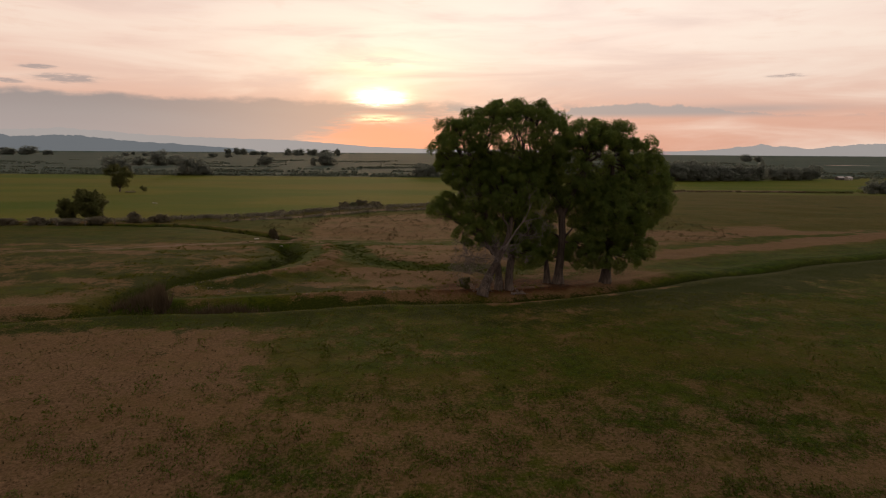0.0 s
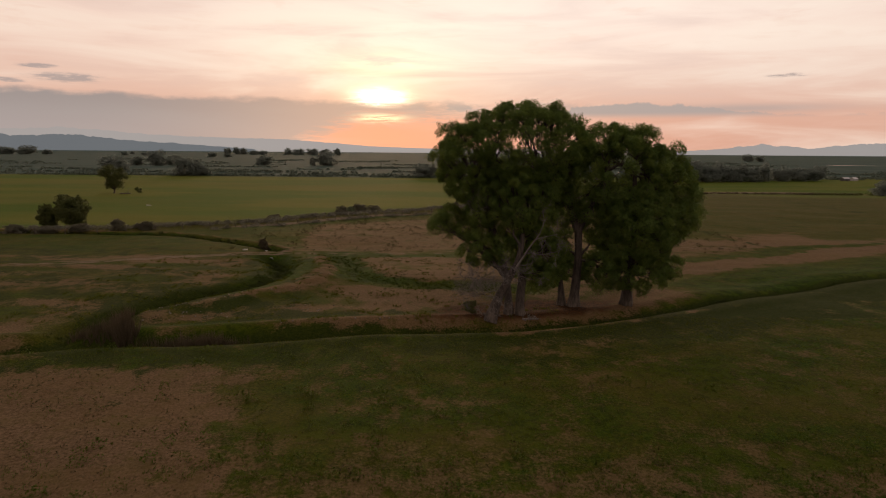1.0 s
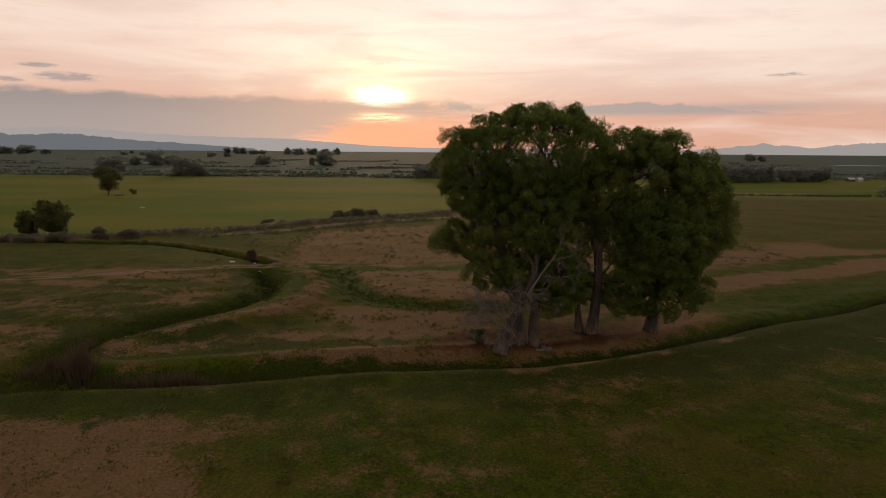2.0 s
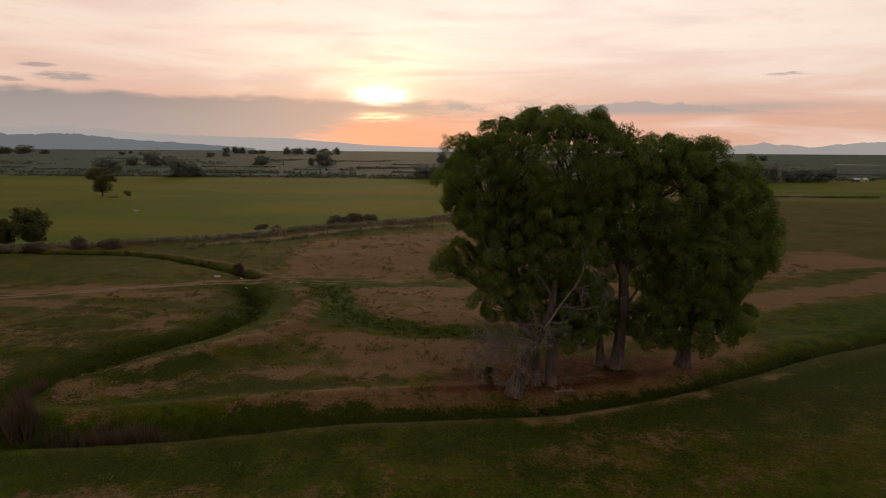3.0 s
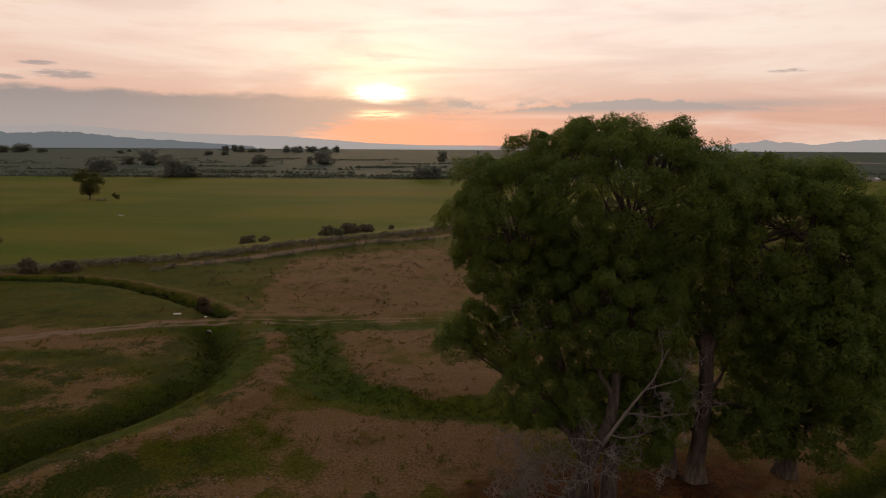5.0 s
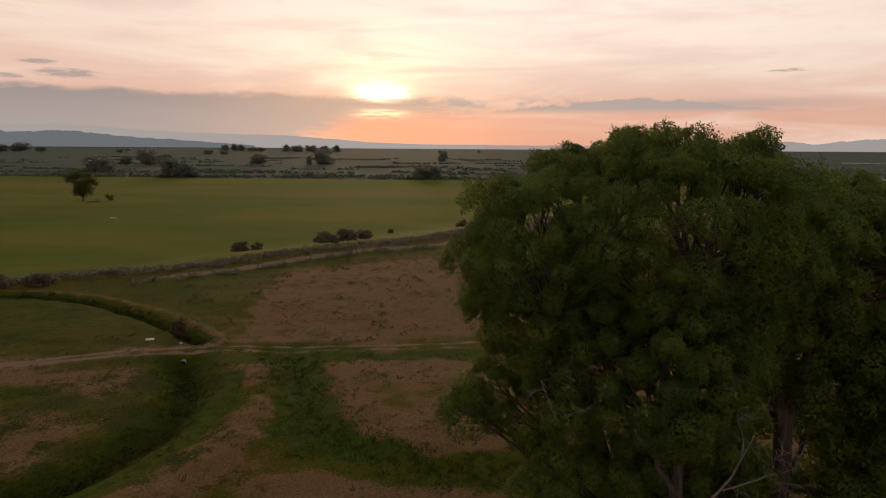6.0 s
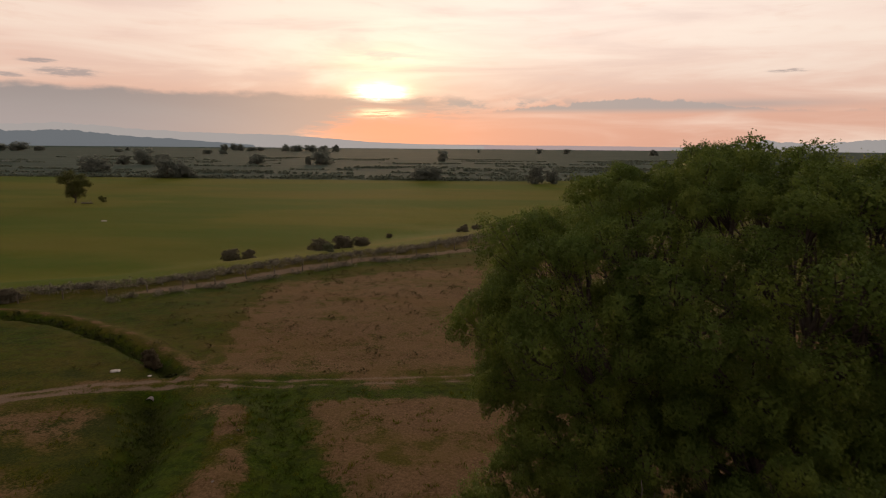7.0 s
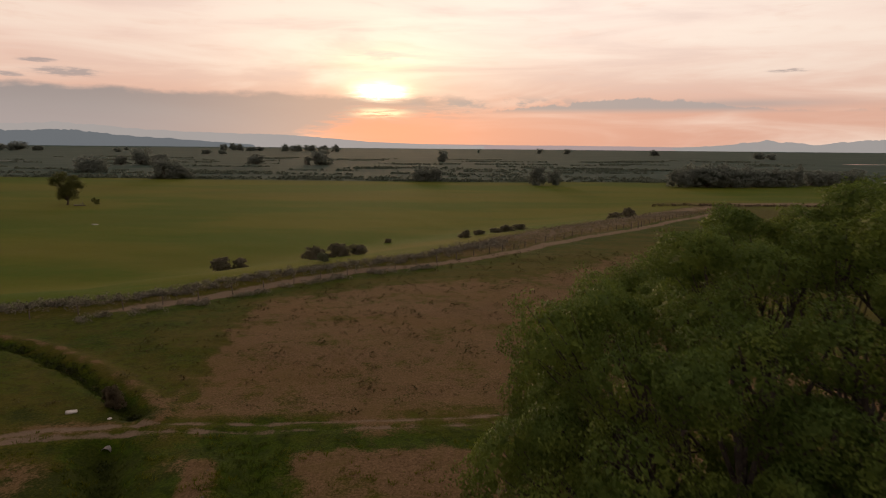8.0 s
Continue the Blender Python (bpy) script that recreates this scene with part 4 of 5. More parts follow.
tree_a = big_tree("cottonwood_tree", "largest old cottonwood with several leaning fluted trunks", [
    [(4.6, 68.4, -0.4, 0.66), (5.1, 68.8, 1.4, 0.44), (6.3, 69.2, 3.7, 0.37), (7.6, 69.6, 6.0, 0.29), (8.0, 70.8, 9.5, 0.24), (7.4, 72.4, 13.0, 0.18)],
    [(6.6, 70.0, -0.4, 0.56), (6.6, 70.2, 1.2, 0.38), (6.4, 70.9, 3.8, 0.36), (5.3, 72.0, 7.5, 0.36), (4.2, 73.0, 11.0, 0.26)],
    [(7.8, 70.1, -0.4, 0.62), (7.7, 70.3, 1.2, 0.44), (8.1, 71.2, 4.2, 0.42), (9.1, 72.6, 8.5, 0.40), (9.8, 73.8, 12.5, 0.28)],
], [
    (8.3, 75.3, 17.3, 7.8, 6.9, 4.6, (0, 1, 2), -1), (2.2, 74.1, 16.1, 3.7, 4.2, 4.1, (1,), -1), (11.1, 74.1, 16.9, 3.9, 4.3, 4.9, (2,), -1), (4.0, 72.8, 10.8, 2.3, 2.8, 3.3, (1,), 3), (2.1, 73.6, 13.2, 2.7, 3.0, 2.1, (1,), 3),
    (-0.5, 74.3, 8.9, 1.6, 1.9, 1.6, (1,), 2), (0.7, 74.8, 9.7, 1.6, 1.8, 1.3, (1,), 2), (2.0, 74.2, 8.5, 1.6, 1.8, 1.2, (1,), 2), (7.4, 71.7, 11.4, 4.5, 3.5, 4.5, (0, 2), 3), (3.5, 71.7, 6.6, 2.2, 2.4, 2.0, (0,), 2), (7.0, 79.5, 14.0, 5.0, 4.0, 4.0, (0, 2), -2),
    (4.1, 77.2, 16.3, 4.8, 5.6, 3.6, (1,), -1), (10.2, 71.9, 6.8, 2.4, 2.2, 2.6, (2,), 2), (5.6, 71.4, 6.8, 2.5, 2.0, 2.3, (1,), 2), (9.6, 71.8, 4.3, 2.4, 1.8, 1.9, (2,), 2), (7.6, 71.6, 6.6, 2.2, 1.7, 2.2, (2,), 2), (9.6, 71.2, 4.4, 2.4, 1.9, 1.7, (2,), 2),
], 1.24, (14.8, 18.4, 0.50, 4.6, 10.6, 14.0), 101)
tree_b = big_tree("cottonwood_tree", "tall forked cottonwood with a dark straight trunk", [
    [(14.3, 74.4, -0.4, 0.76), (14.3, 74.4, 1.2, 0.48), (14.6, 74.4, 5.0, 0.41), (14.4, 74.5, 8.6, 0.42)],
    [(14.4, 74.5, 8.2, 0.42), (13.4, 74.8, 11.0, 0.34), (12.8, 75.2, 14.0, 0.2)],
    [(14.4, 74.5, 8.2, 0.42), (15.8, 74.8, 11.2, 0.33), (17.4, 75.2, 14.6, 0.2)],
    [(13.0, 75.2, -0.3, 0.5), (13.0, 75.3, 1.4, 0.32), (12.4, 75.0, 4.6, 0.22)],
], [
    (17.6, 75.8, 13.8, 5.6, 4.8, 6.3, (1, 2), -1), (12.4, 75.6, 11.2, 2.8, 2.6, 2.5, (1,), 1), (11.3, 74.2, 4.6, 2.6, 2.4, 2.8, (3,), 2), (14.0, 76.4, 3.9, 2.6, 1.9, 2.0, (0,), 1), (12.2, 75.4, 6.6, 2.2, 2.0, 2.8, (0,), 2),
    (17.0, 73.6, 4.4, 2.3, 2.2, 2.5, (0,), 2), (17.0, 75.8, 8.4, 2.1, 2.2, 2.5, (0,), 2),
], 1.30, (12.6, 16.8, 0.36), 202)
tree_c = big_tree("cottonwood_tree", "broad low-branched cottonwood at the end of the row", [
    [(20.3, 75.1, -0.4, 0.78), (20.3, 75.1, 1.2, 0.54), (20.4, 75.2, 3.6, 0.52), (20.7, 75.3, 7.0, 0.42), (20.7, 75.5, 11.0, 0.32), (20.6, 75.6, 14.5, 0.2)],
], [
    (20.6, 76.4, 14.0, 4.8, 4.9, 5.7, (0,), -1), (24.5, 76.0, 10.4, 3.7, 3.0, 4.8, (0,), 3), (20.7, 73.4, 9.0, 4.0, 3.5, 3.9, (0,), 3), (23.1, 75.4, 5.5, 2.2, 2.8, 2.1, (0,), 2),
    (19.5, 74.3, 6.1, 3.8, 3.0, 2.9, (0,), 2), (24.2, 76.5, 13.3, 3.6, 3.3, 4.5, (0,), 4), (20.8, 73.2, 3.5, 3.5, 2.1, 2.0, (0,), 2), (18.2, 73.8, 3.6, 2.2, 1.9, 1.9, (0,), 2), (24.6, 74.6, 4.2, 1.8, 1.7, 1.3, (0,), 2),
], 1.28, (12.8, 16.6, 0.46), 303)
for tr in (tree_a, tree_b, tree_c):
    tagged(tr, group=COTTONWOODS)


def dead_twigs(start, way, length, radius, depth, rng, out):
    """Bare forking wood: adds tube paths to out."""
    n = 5
    pts, d = [np.array(start, float)], np.array(way, float)
    for k in range(n):
        d = d + rng.normal(0, 0.22, 3)
        d /= np.linalg.norm(d)
        pts.append(pts[-1] + d * length / n)
    rad = np.maximum(np.linspace(radius, radius * 0.45, n + 1), 0.011)
    out.append((np.array(pts), rad))
    if depth:
        for k in range(rng.randint(3, 5)):
            i = rng.randint(1, n + 1)
            nd = d * 0.6 + rng.normal(0, 0.6, 3)
            nd /= np.linalg.norm(nd)
            dead_twigs(pts[i], nd, length * rng.uniform(0.45, 0.7), rad[i] * 0.6, depth - 1, rng, out)


def dead_limbs(tree):
    rng = np.random.RandomState(77)
    off = np.array(tree.location)
    main = np.array([(6.6, 69.2, 4.2), (7.8, 69.0, 6.2), (8.4, 68.9, 7.2), (9.3, 68.8, 8.5), (10.0, 68.7, 10.3)])
    for base, way, length, radius, depth in ((None, None, 0, 0, 0), ((8.0, 68.9, 6.6), (0.9, -0.1, 0.2), 3.2, 0.05, 4), ((7.4, 69.0, 5.4), (0.85, -0.2, -0.3), 2.4, 0.045, 3), ((9.0, 68.8, 8.0), (0.6, -0.2, 0.6), 2.4, 0.04, 3),
                                             ((7.0, 69.0, 4.8), (-0.5, -0.3, 0.8), 2.4, 0.05, 3), ((5.6, 68.9, 2.8), (-0.9, -0.2, 0.35), 3.6, 0.06, 4), ((5.8, 68.9, 3.2), (-0.6, -0.3, 0.6), 3.0, 0.055, 4),
                                             ((5.2, 68.7, 2.0), (-0.9, -0.1, 0.2), 2.8, 0.05, 4), ((6.2, 68.9, 3.4), (0.3, -0.5, -0.1), 2.2, 0.05, 4), ((6.8, 69.0, 4.4), (0.6, -0.4, -0.3), 2.2, 0.045, 4),
                                             ((5.0, 68.9, 3.4), (-0.8, 0.3, 0.3), 2.8, 0.05, 4), ((4.6, 68.8, 2.6), (-0.9, 0.1, 0.4), 2.4, 0.04, 4), ((9.6, 68.8, 9.2), (0.4, -0.1, 0.8), 2.0, 0.035, 3),
                                             ((4.3, 72.4, 10.8), (-0.8, -0.2, 0.5), 3.0, 0.045, 3), ((4.0, 72.6, 11.6), (-0.7, 0.3, 0.5), 2.4, 0.04, 2)):
        out = []
        if base is None:
            out.append((main - off, np.array([0.13, 0.10, 0.08, 0.05, 0.02])))
        else:
            dead_twigs(np.array(base) - off, way, length, radius, depth, rng, out)
        V, Fc = tubes(out, 4)
        part_mesh("dead_limb", mesh_from("dead_limb", V, Fc, DEADWOOD, True), tree, "bare grey dead limb")

    for k in range(10):
        out = []
        base = np.array((rng.uniform(2.2, 7.0), rng.uniform(68.4, 69.2), rng.uniform(1.8, 4.2)))
        dead_twigs(base - off, (rng.uniform(-1, 0.1), rng.uniform(-0.5, 0.3), rng.uniform(0.0, 0.7)), rng.uniform(1.8, 2.9), 0.03, 3, rng, out)
        V, Fc = tubes(out, 3)
        part_mesh("dead_limb", mesh_from("dead_limb", V, Fc, DEADWOOD, True), tree, "bare grey dead twigs")


dead_limbs(tree_a)


def small_tree(name, label, category, tall, wide, leaf, seed, count=70, size=0.4, clumps=14, trunk=0.22, lobes=6, low=0.18, dome=False, spots=()):
    """A tree or shrub at the origin: trunk, a few limbs, and a crown of leaf clumps with an uneven outline."""
    rng = np.random.RandomState(seed)
    root = tagged(new(name), label, category)
    stem_top = tall * trunk
    paths = [(np.array([(0, 0, -0.3), (0.02 * wide, 0, stem_top * 0.6), (0.0, 0.02 * wide, stem_top + 0.1 * tall)]), np.array([0.035, 0.026, 0.02]) * tall)]
    V, Fc = tubes(paths, 7)
    part_mesh("trunk", mesh_from("trunk", V, Fc, BARK, True), root)
    cl, limbs, hubs = [], [], []
    for k in range(len(spots) or lobes):
        a = k * 2.4 + rng.uniform(-0.5, 0.5)
        h = stem_top + (tall - stem_top) * (low + (0.8 - low) * k / max(1, lobes - 1)) + rng.uniform(-0.04, 0.04) * tall
        e = (h - stem_top) / (tall - stem_top) if dome else 1.9 * (h - stem_top) / (tall - stem_top) - 0.9
        out = wide * 0.5 * max(0.1, 1 - e * e) ** 0.5 * rng.uniform(0.4, 0.7)
        c = np.array((out * np.cos(a), out * np.sin(a), h))
        if spots:
            c = np.array((spots[k][0] * wide, spots[k][1] * wide, spots[k][2] * tall))
        limbs.append((smooth_path((0, 0, stem_top * 0.9), c, 5, (0, 0, -0.04 * tall), rng), np.linspace(0.016, 0.004, 5) * tall))
        r = np.array((wide * 0.25, wide * 0.25, (tall - stem_top) * 0.22)) * rng.uniform(0.8, 1.2)
        if spots:
            r = np.array((1.15, 1.15, 0.8)) * spots[k][3] * wide
        hubs.append(c)
        for q in range(clumps):
            v = rng.normal(0, 1, 3)
            v /= np.linalg.norm(v)
            p = c + v * r * rng.uniform(0.4, 1.0)
            p[2] = max(p[2], 0.1 * tall)
            cl.append(p)
    for path in limbs:
        V, Fc = tubes([path], 5)
        part_mesh("limb", mesh_from("limb", V, Fc, BARK, True), root)
    cl = np.array(cl)
    V, Fc = leaves(cl, rng.uniform(0.09, 0.14, len(cl)) * (tall + wide) * 0.5, count, size, rng)
    hub = np.tile(np.array([(0, 0, stem_top + 0.25 * (tall - stem_top))]), (len(cl), 1)) * 0.6 + np.repeat(hubs, clumps, axis=0) * 0.4
    part_mesh("crown", rounded(mesh_from("crown", V, Fc, leaf), hub, count, rng), root)
    return root


def place(ob, x, y, sx=1.0, sz=1.0, turn=0.0, sink=0.0):
    ob.location, ob.rotation_euler, ob.scale = (x, y, float(height(x, y)) - sink), (0, 0, turn), (sx, sx, sz)
    return ob


def plant(proto, x, y, sx, sz, turn):
    ob = copy_thing(proto, Matrix.Identity(4))
    return place(ob, x, y, sx, sz, turn)


# small trees and bushes of the middle distance
rnd = random.Random(5)
place(small_tree("field_tree", "lone broad-topped tree with gaps standing in the hay field", "tree", 18, 22, LEAF_DARK, 11, 110, 0.42, 14, 0.16,
                 spots=((-0.30, 0.0, 0.70, 0.12), (-0.20, 0.08, 0.82, 0.12), (-0.06, 0.0, 0.88, 0.13), (0.13, 0.08, 0.80, 0.12), (0.33, 0.0, 0.64, 0.11), (0.21, -0.1, 0.66, 0.12), (0.0, 0.0, 0.58, 0.15), (-0.14, 0.1, 0.5, 0.09), (0.12, -0.06, 0.42, 0.14), (-0.05, 0.05, 0.40, 0.12), (0.10, 0.05, 0.28, 0.12), (-0.12, 0.0, 0.29, 0.10))), -213, 408)
place(small_tree("bush", "small dark bush beside the lone field tree", "bush", 4.0, 5.0, LEAF_DARK, 12, 60, 0.28, 10, 0.1, 5), -197, 408)
place(small_tree("small_tree", "rounded dark green tree by the field fence", "tree", 7.6, 7.4, LEAF_DARK, 13, 130, 0.26, 14, 0.06, 13, 0.12), -83.5, 146)
place(small_tree("small_tree", "lower dark green tree beside a larger one", "tree", 5.4, 4.6, LEAF_DARK, 14, 120, 0.22, 13, 0.06, 11, 0.12), -89.5, 146.5)
place(small_tree("bush", "small green bush at the foot of the old cottonwood", "bush", 1.4, 1.9, LEAF_DARK, 15, 90, 0.09, 10, 0.05, 6), 2.7, 70.6)
place(small_tree("bush", "dark brown-green bush at the bend of the ditch", "bush", 2.0, 2.0, BRAMBLE, 16, 160, 0.10, 12, 0.03, 8, 0.06, True), -31.5, 114.5)
WILLOWS = "willow bushes along the field edge"
bushes = [small_tree("willow_bush", "rounded grey-brown willow bush at the edge of the hay field", "bush", 3.2, 4.4, WILLOW, 20 + k, 60, 0.2, 15, 0.03, 9, 0.06, True) for k in range(3)]
spots = [(-55.0, 206, 1.15, 1.15), (-51.0, 208, 0.9, 0.85), (-32.5, 205, 1.3, 0.9), (-27.0, 207, 1.4, 1.1), (-22.6, 209, 1.15, 0.85), (4.5, 253, 1.0, 0.75), (9.5, 260, 1.0, 0.5),
         (15.5, 267, 1.2, 0.55), (19.5, 270, 1.2, 0.7), (24, 275, 1.2, 0.7), (67, 310, 1.5, 0.75), (73, 313, 1.3, 1.1), (-21.7, 279, 0.6, 0.5), (-69, 137.5, 0.75, 0.85), (-64.5, 140.5, 1.0, 0.55),
         (-76, 135, 1.0, 0.55), (-82, 134, 1.1, 0.6), (-88, 133, 1.1, 0.6), (-94, 132.5, 1.1, 0.6), (-100, 132, 1.2, 0.7)]
for k, (x, y, sx, sz) in enumerate(spots):
    if k < 3:
        tagged(place(bushes[k], x, y, sx, sz, k * 1.1), group=WILLOWS)
    else:
        tagged(plant(bushes[k % 3], x, y, sx, sz, k * 1.3), group=WILLOWS)
place(small_tree("sage_bush", "pale green rounded sage bush before darker willows", "bush", 2.0, 2.9, SAGE_GREEN, 29, 180, 0.12, 12, 0.03, 8, 0.06, True), -27.6, 190.5)

# far trees on the plain: x, y, width, height
FARGROUP = "trees scattered over the far plain"
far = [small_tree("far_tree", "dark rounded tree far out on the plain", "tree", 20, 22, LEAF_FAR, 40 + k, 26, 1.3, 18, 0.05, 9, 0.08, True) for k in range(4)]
FAR_TREES = [
    (-203, 1070, 40, 24), (-222, 1066, 11, 15), (-305, 1069, 30, 17), (-24, 662, 20, 14), (-10, 664, 17, 13), (82, 618, 18, 18), (96, 620, 16, 14),
    (204, 606, 24, 16), (219, 610, 24, 19), (236, 612, 26, 21), (252, 610, 26, 20), (270, 618, 26, 18), (287, 622, 26, 17), (304, 626, 26, 16), (319, 629, 17, 19), (228, 604, 22, 16), (245, 606, 22, 17), (262, 611, 22, 16), (279, 617, 22, 14), (296, 622, 22, 13), (340, 640, 24, 14), (357, 642, 26, 14), (372, 644, 22, 13), (384, 646, 18, 15),
    (-2, 1319, 24, 22), (-272, 664, 28, 20), (-258, 668, 22, 14), (-403, 772, 36, 18), (-458, 1000, 36, 24), (-430, 1004, 26, 18), (-486, 996, 22, 15),
    (-1490, 2240, 70, 30), (-1560, 2246, 70, 26), (-1420, 2250, 40, 18), (-930, 2700, 36, 28), (-893, 2710, 34, 30), (-862, 2700, 34, 28), (-800, 2650, 52, 18), (-760, 2660, 40, 18),
    (-645, 2600, 36, 28), (-600, 2600, 56, 26), (-545, 2610, 56, 28), (-495, 2605, 50, 26), (-440, 2600, 34, 28), (388, 2600, 28, 20), (500, 2600, 30, 20), (740, 2260, 34, 22), (880, 1810, 34, 20), (915, 1815, 30, 16),
    (140, 2600, 10, 14), (-1240, 2500, 18, 14), (268, 384, 15, 9), (280, 388, 13, 8), (-700, 1900, 30, 14), (-655, 1905, 26, 12), (-1000, 2100, 24, 12), (-1100, 2160, 30, 12)]
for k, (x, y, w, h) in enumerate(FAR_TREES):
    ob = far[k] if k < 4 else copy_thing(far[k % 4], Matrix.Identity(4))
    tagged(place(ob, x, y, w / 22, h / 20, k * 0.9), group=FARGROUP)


# ---- stuff: brush, grass, reeds, stones ----
def clump_field(name, label, category, xs, ys, sizes, tall, leaf, count, blade, seed, flat=0.7):
    """Low shrubs as many small leaves round each spot, one object."""
    rng = np.random.RandomState(seed)
    c = np.stack([xs, ys, height(xs, ys) + sizes * tall * 0.45], -1)
    V, Fc = leaves(c, sizes * 0.5, count, 1.0, rng, flat)
    # leaf length goes with the shrub's size
    P = V.reshape(-1, 3, 3)
    sc = np.repeat(sizes * blade, count)[:, None, None]
    P = P[:, :1] + (P - P[:, :1]) * sc
    me = rounded(mesh_from(name, P.reshape(-1, 3), Fc, leaf), c - np.array([0, 0, 1]) * (sizes * 0.25)[:, None], count, rng)
    tagged(new(name, me), label, category, kind="stuff")


def along(line, n, spread, rng, lo=0.0, hi=1.0):
    """n spots scattered along a polyline, spread to either side; a tuple gives the spread by x."""
    p = np.array(line, float)
    seg = np.hypot(*np.diff(p, axis=0).T)
    s = np.concatenate([[0], np.cumsum(seg)])
    t = rng.uniform(lo, hi, n) * s[-1]
    x, y = np.interp(t, s, p[:, 0]), np.interp(t, s, p[:, 1])
    i = np.clip(np.searchsorted(s, t) - 1, 0, len(seg) - 1)
    d = np.diff(p, axis=0)[i] / seg[i][:, None]
    o = rng.normal(0, 1, n) * (np.interp(x, *spread) if isinstance(spread, tuple) else spread)
    return x - d[:, 1] * o, y + d[:, 0] * o


rs = np.random.RandomState(9)
x1, y1 = along(BELT, 3400, 1.6, rs, 0.04, 0.31)
keep_ = wave(x1, y1, 5, 92) + 0.6 * wave(x1, y1, 2.2, 93) > 0.0
x1, y1 = x1[keep_], y1[keep_]
x2, y2 = along([(x + 1.9, y - 2.4) for x, y in LANE[:6]], 700, 0.9, rs)
keep_ = wave(x2, y2, 6, 91) > 0.1
x2, y2 = x2[keep_], y2[keep_]
clump_field("sagebrush", "grey sagebrush growing thick along the lane", "shrubs", np.r_[x1, x2], np.r_[y1, y2], np.r_[0.5 + 1.0 * rs.rand(len(x1)) ** 1.8, 0.45 + 0.8 * rs.rand(len(x2)) ** 1.5], 0.6, SAGE, 54, 0.15, 21, 0.65)
x1, y1 = along(BELT, 4200, ((-10, 5, 30, 80), (2.0, 4.2, 5.6, 5.2)), rs, 0.27, 0.62)
clump_field("sagebrush", "low grey-brown brush on the broad verge of the lane", "shrubs", x1, y1, 0.3 + 0.7 * rs.rand(4200) ** 1.6, 0.5, PALE_SAGE, 24, 0.2, 22, 0.55)
fx, fy = [], []
for k in range(150):
    cx, cy, ln = rs.uniform(-900, 700), 668 + 900 * rs.rand() ** 1.8, rs.uniform(12, 90)
    m_ = int(ln * rs.uniform(0.6, 1.3))
    fx += list(cx + rs.uniform(-1, 1, m_) * ln)
    fy += list(cy + rs.normal(0, 2.5, m_))
ex = rs.uniform(-560, 420, 420)
fx, fy = np.array(fx + list(ex)), np.array(fy + list(656 + 0.09 * np.abs(ex) + 0.04 * ex + rs.normal(0, 2, 420)))
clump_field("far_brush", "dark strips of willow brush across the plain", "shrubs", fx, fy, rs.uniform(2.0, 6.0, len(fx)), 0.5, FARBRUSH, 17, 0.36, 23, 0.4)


def tufts(name, label, xs, ys, tall, wide, leaf, blades, seed, lean=0.5, broad=0.11):
    """Grass tufts: blades that rise from one spot and lean outwards."""
    rng = np.random.RandomState(seed)
    n = len(xs) * blades
    x, y = np.repeat(xs, blades), np.repeat(ys, blades)
    T, W = np.repeat(tall, blades) * rng.uniform(0.6, 1.15, n), np.repeat(wide, blades)
    a = rng.uniform(0, 2 * np.pi, n)
    r = W * np.sqrt(rng.uniform(0, 1, n))
    bx, by = x + r * np.cos(a), y + r * np.sin(a)
    bz = height(bx, by) - 0.02
    ux, uy = np.cos(a) * T * lean * rng.uniform(0.3, 1.3, n), np.sin(a) * T * lean * rng.uniform(0.3, 1.3, n)
    h = T * broad + 0.008
    b = rng.uniform(0, 2 * np.pi, n)
    v = np.stack([np.stack([bx - np.cos(b) * h, by - np.sin(b) * h, bz], -1), np.stack([bx + np.cos(b) * h, by + np.sin(b) * h, bz], -1),
                  np.stack([bx + ux, by + uy, bz + T], -1)], 1).reshape(-1, 3)
    tagged(new(name, mesh_from(name, v, np.arange(n * 3).reshape(n, 3), leaf)), label, "grass", kind="stuff")


def scatter(n, x0, x1, y0, y1, keep, rng):
    x, y = rng.uniform(x0, x1, n), rng.uniform(y0, y1, n)
    k = rng.rand(n) < keep(x, y)
    return x[k], y[k]


def spaced(cell, x0, x1, y0, y1, keep, rng):
    """Spots about one cell apart, kept by chance."""
    x, y = np.meshgrid(np.arange(x0, x1, cell), np.arange(y0, y1, cell))
    x, y = x.ravel() + rng.uniform(-0.5, 0.5, x.size) * cell, y.ravel() + rng.uniform(-0.5, 0.5, x.size) * cell
    k = rng.rand(x.size) < keep(x, y)
    return x[k], y[k]


# dark weeds and tufts of the near pasture
weed_keep = lambda x, y: step(wave(x, y, 9, 71) + 0.35 * wave(x, y, 2.6, 72), -1.0, 0.5) * (0.08 + 0.92 * step(y, 47, 30)) * (0.75 + 0.25 * step(x, -16, -9))
gx_, gy_ = spaced(0.85, -46, 46, 20, 60, lambda x, y: 0.8 * weed_keep(x, y), rs)
clump_field("weeds", "dark green leafy weeds in the dry pasture", "weeds", gx_, gy_, 0.25 + 0.36 * rs.rand(len(gx_)) ** 1.6, 0.55, PASTURE_WEED, 75, 0.25, 30, 0.55)
gx_, gy_ = scatter(6000, -46, 20, 22, 56, lambda x, y: cover_masks(x, y)[1] * (0.3 + 0.7 * step(wave(x, y, 4, 78), -0.3, 0.8)), rs)
clump_field("weeds", "small dry brown weeds on bare soil", "weeds", gx_, gy_, 0.08 + 0.14 * rs.rand(len(gx_)), 0.5, DRYWEED, 10, 0.6, 38, 0.5)
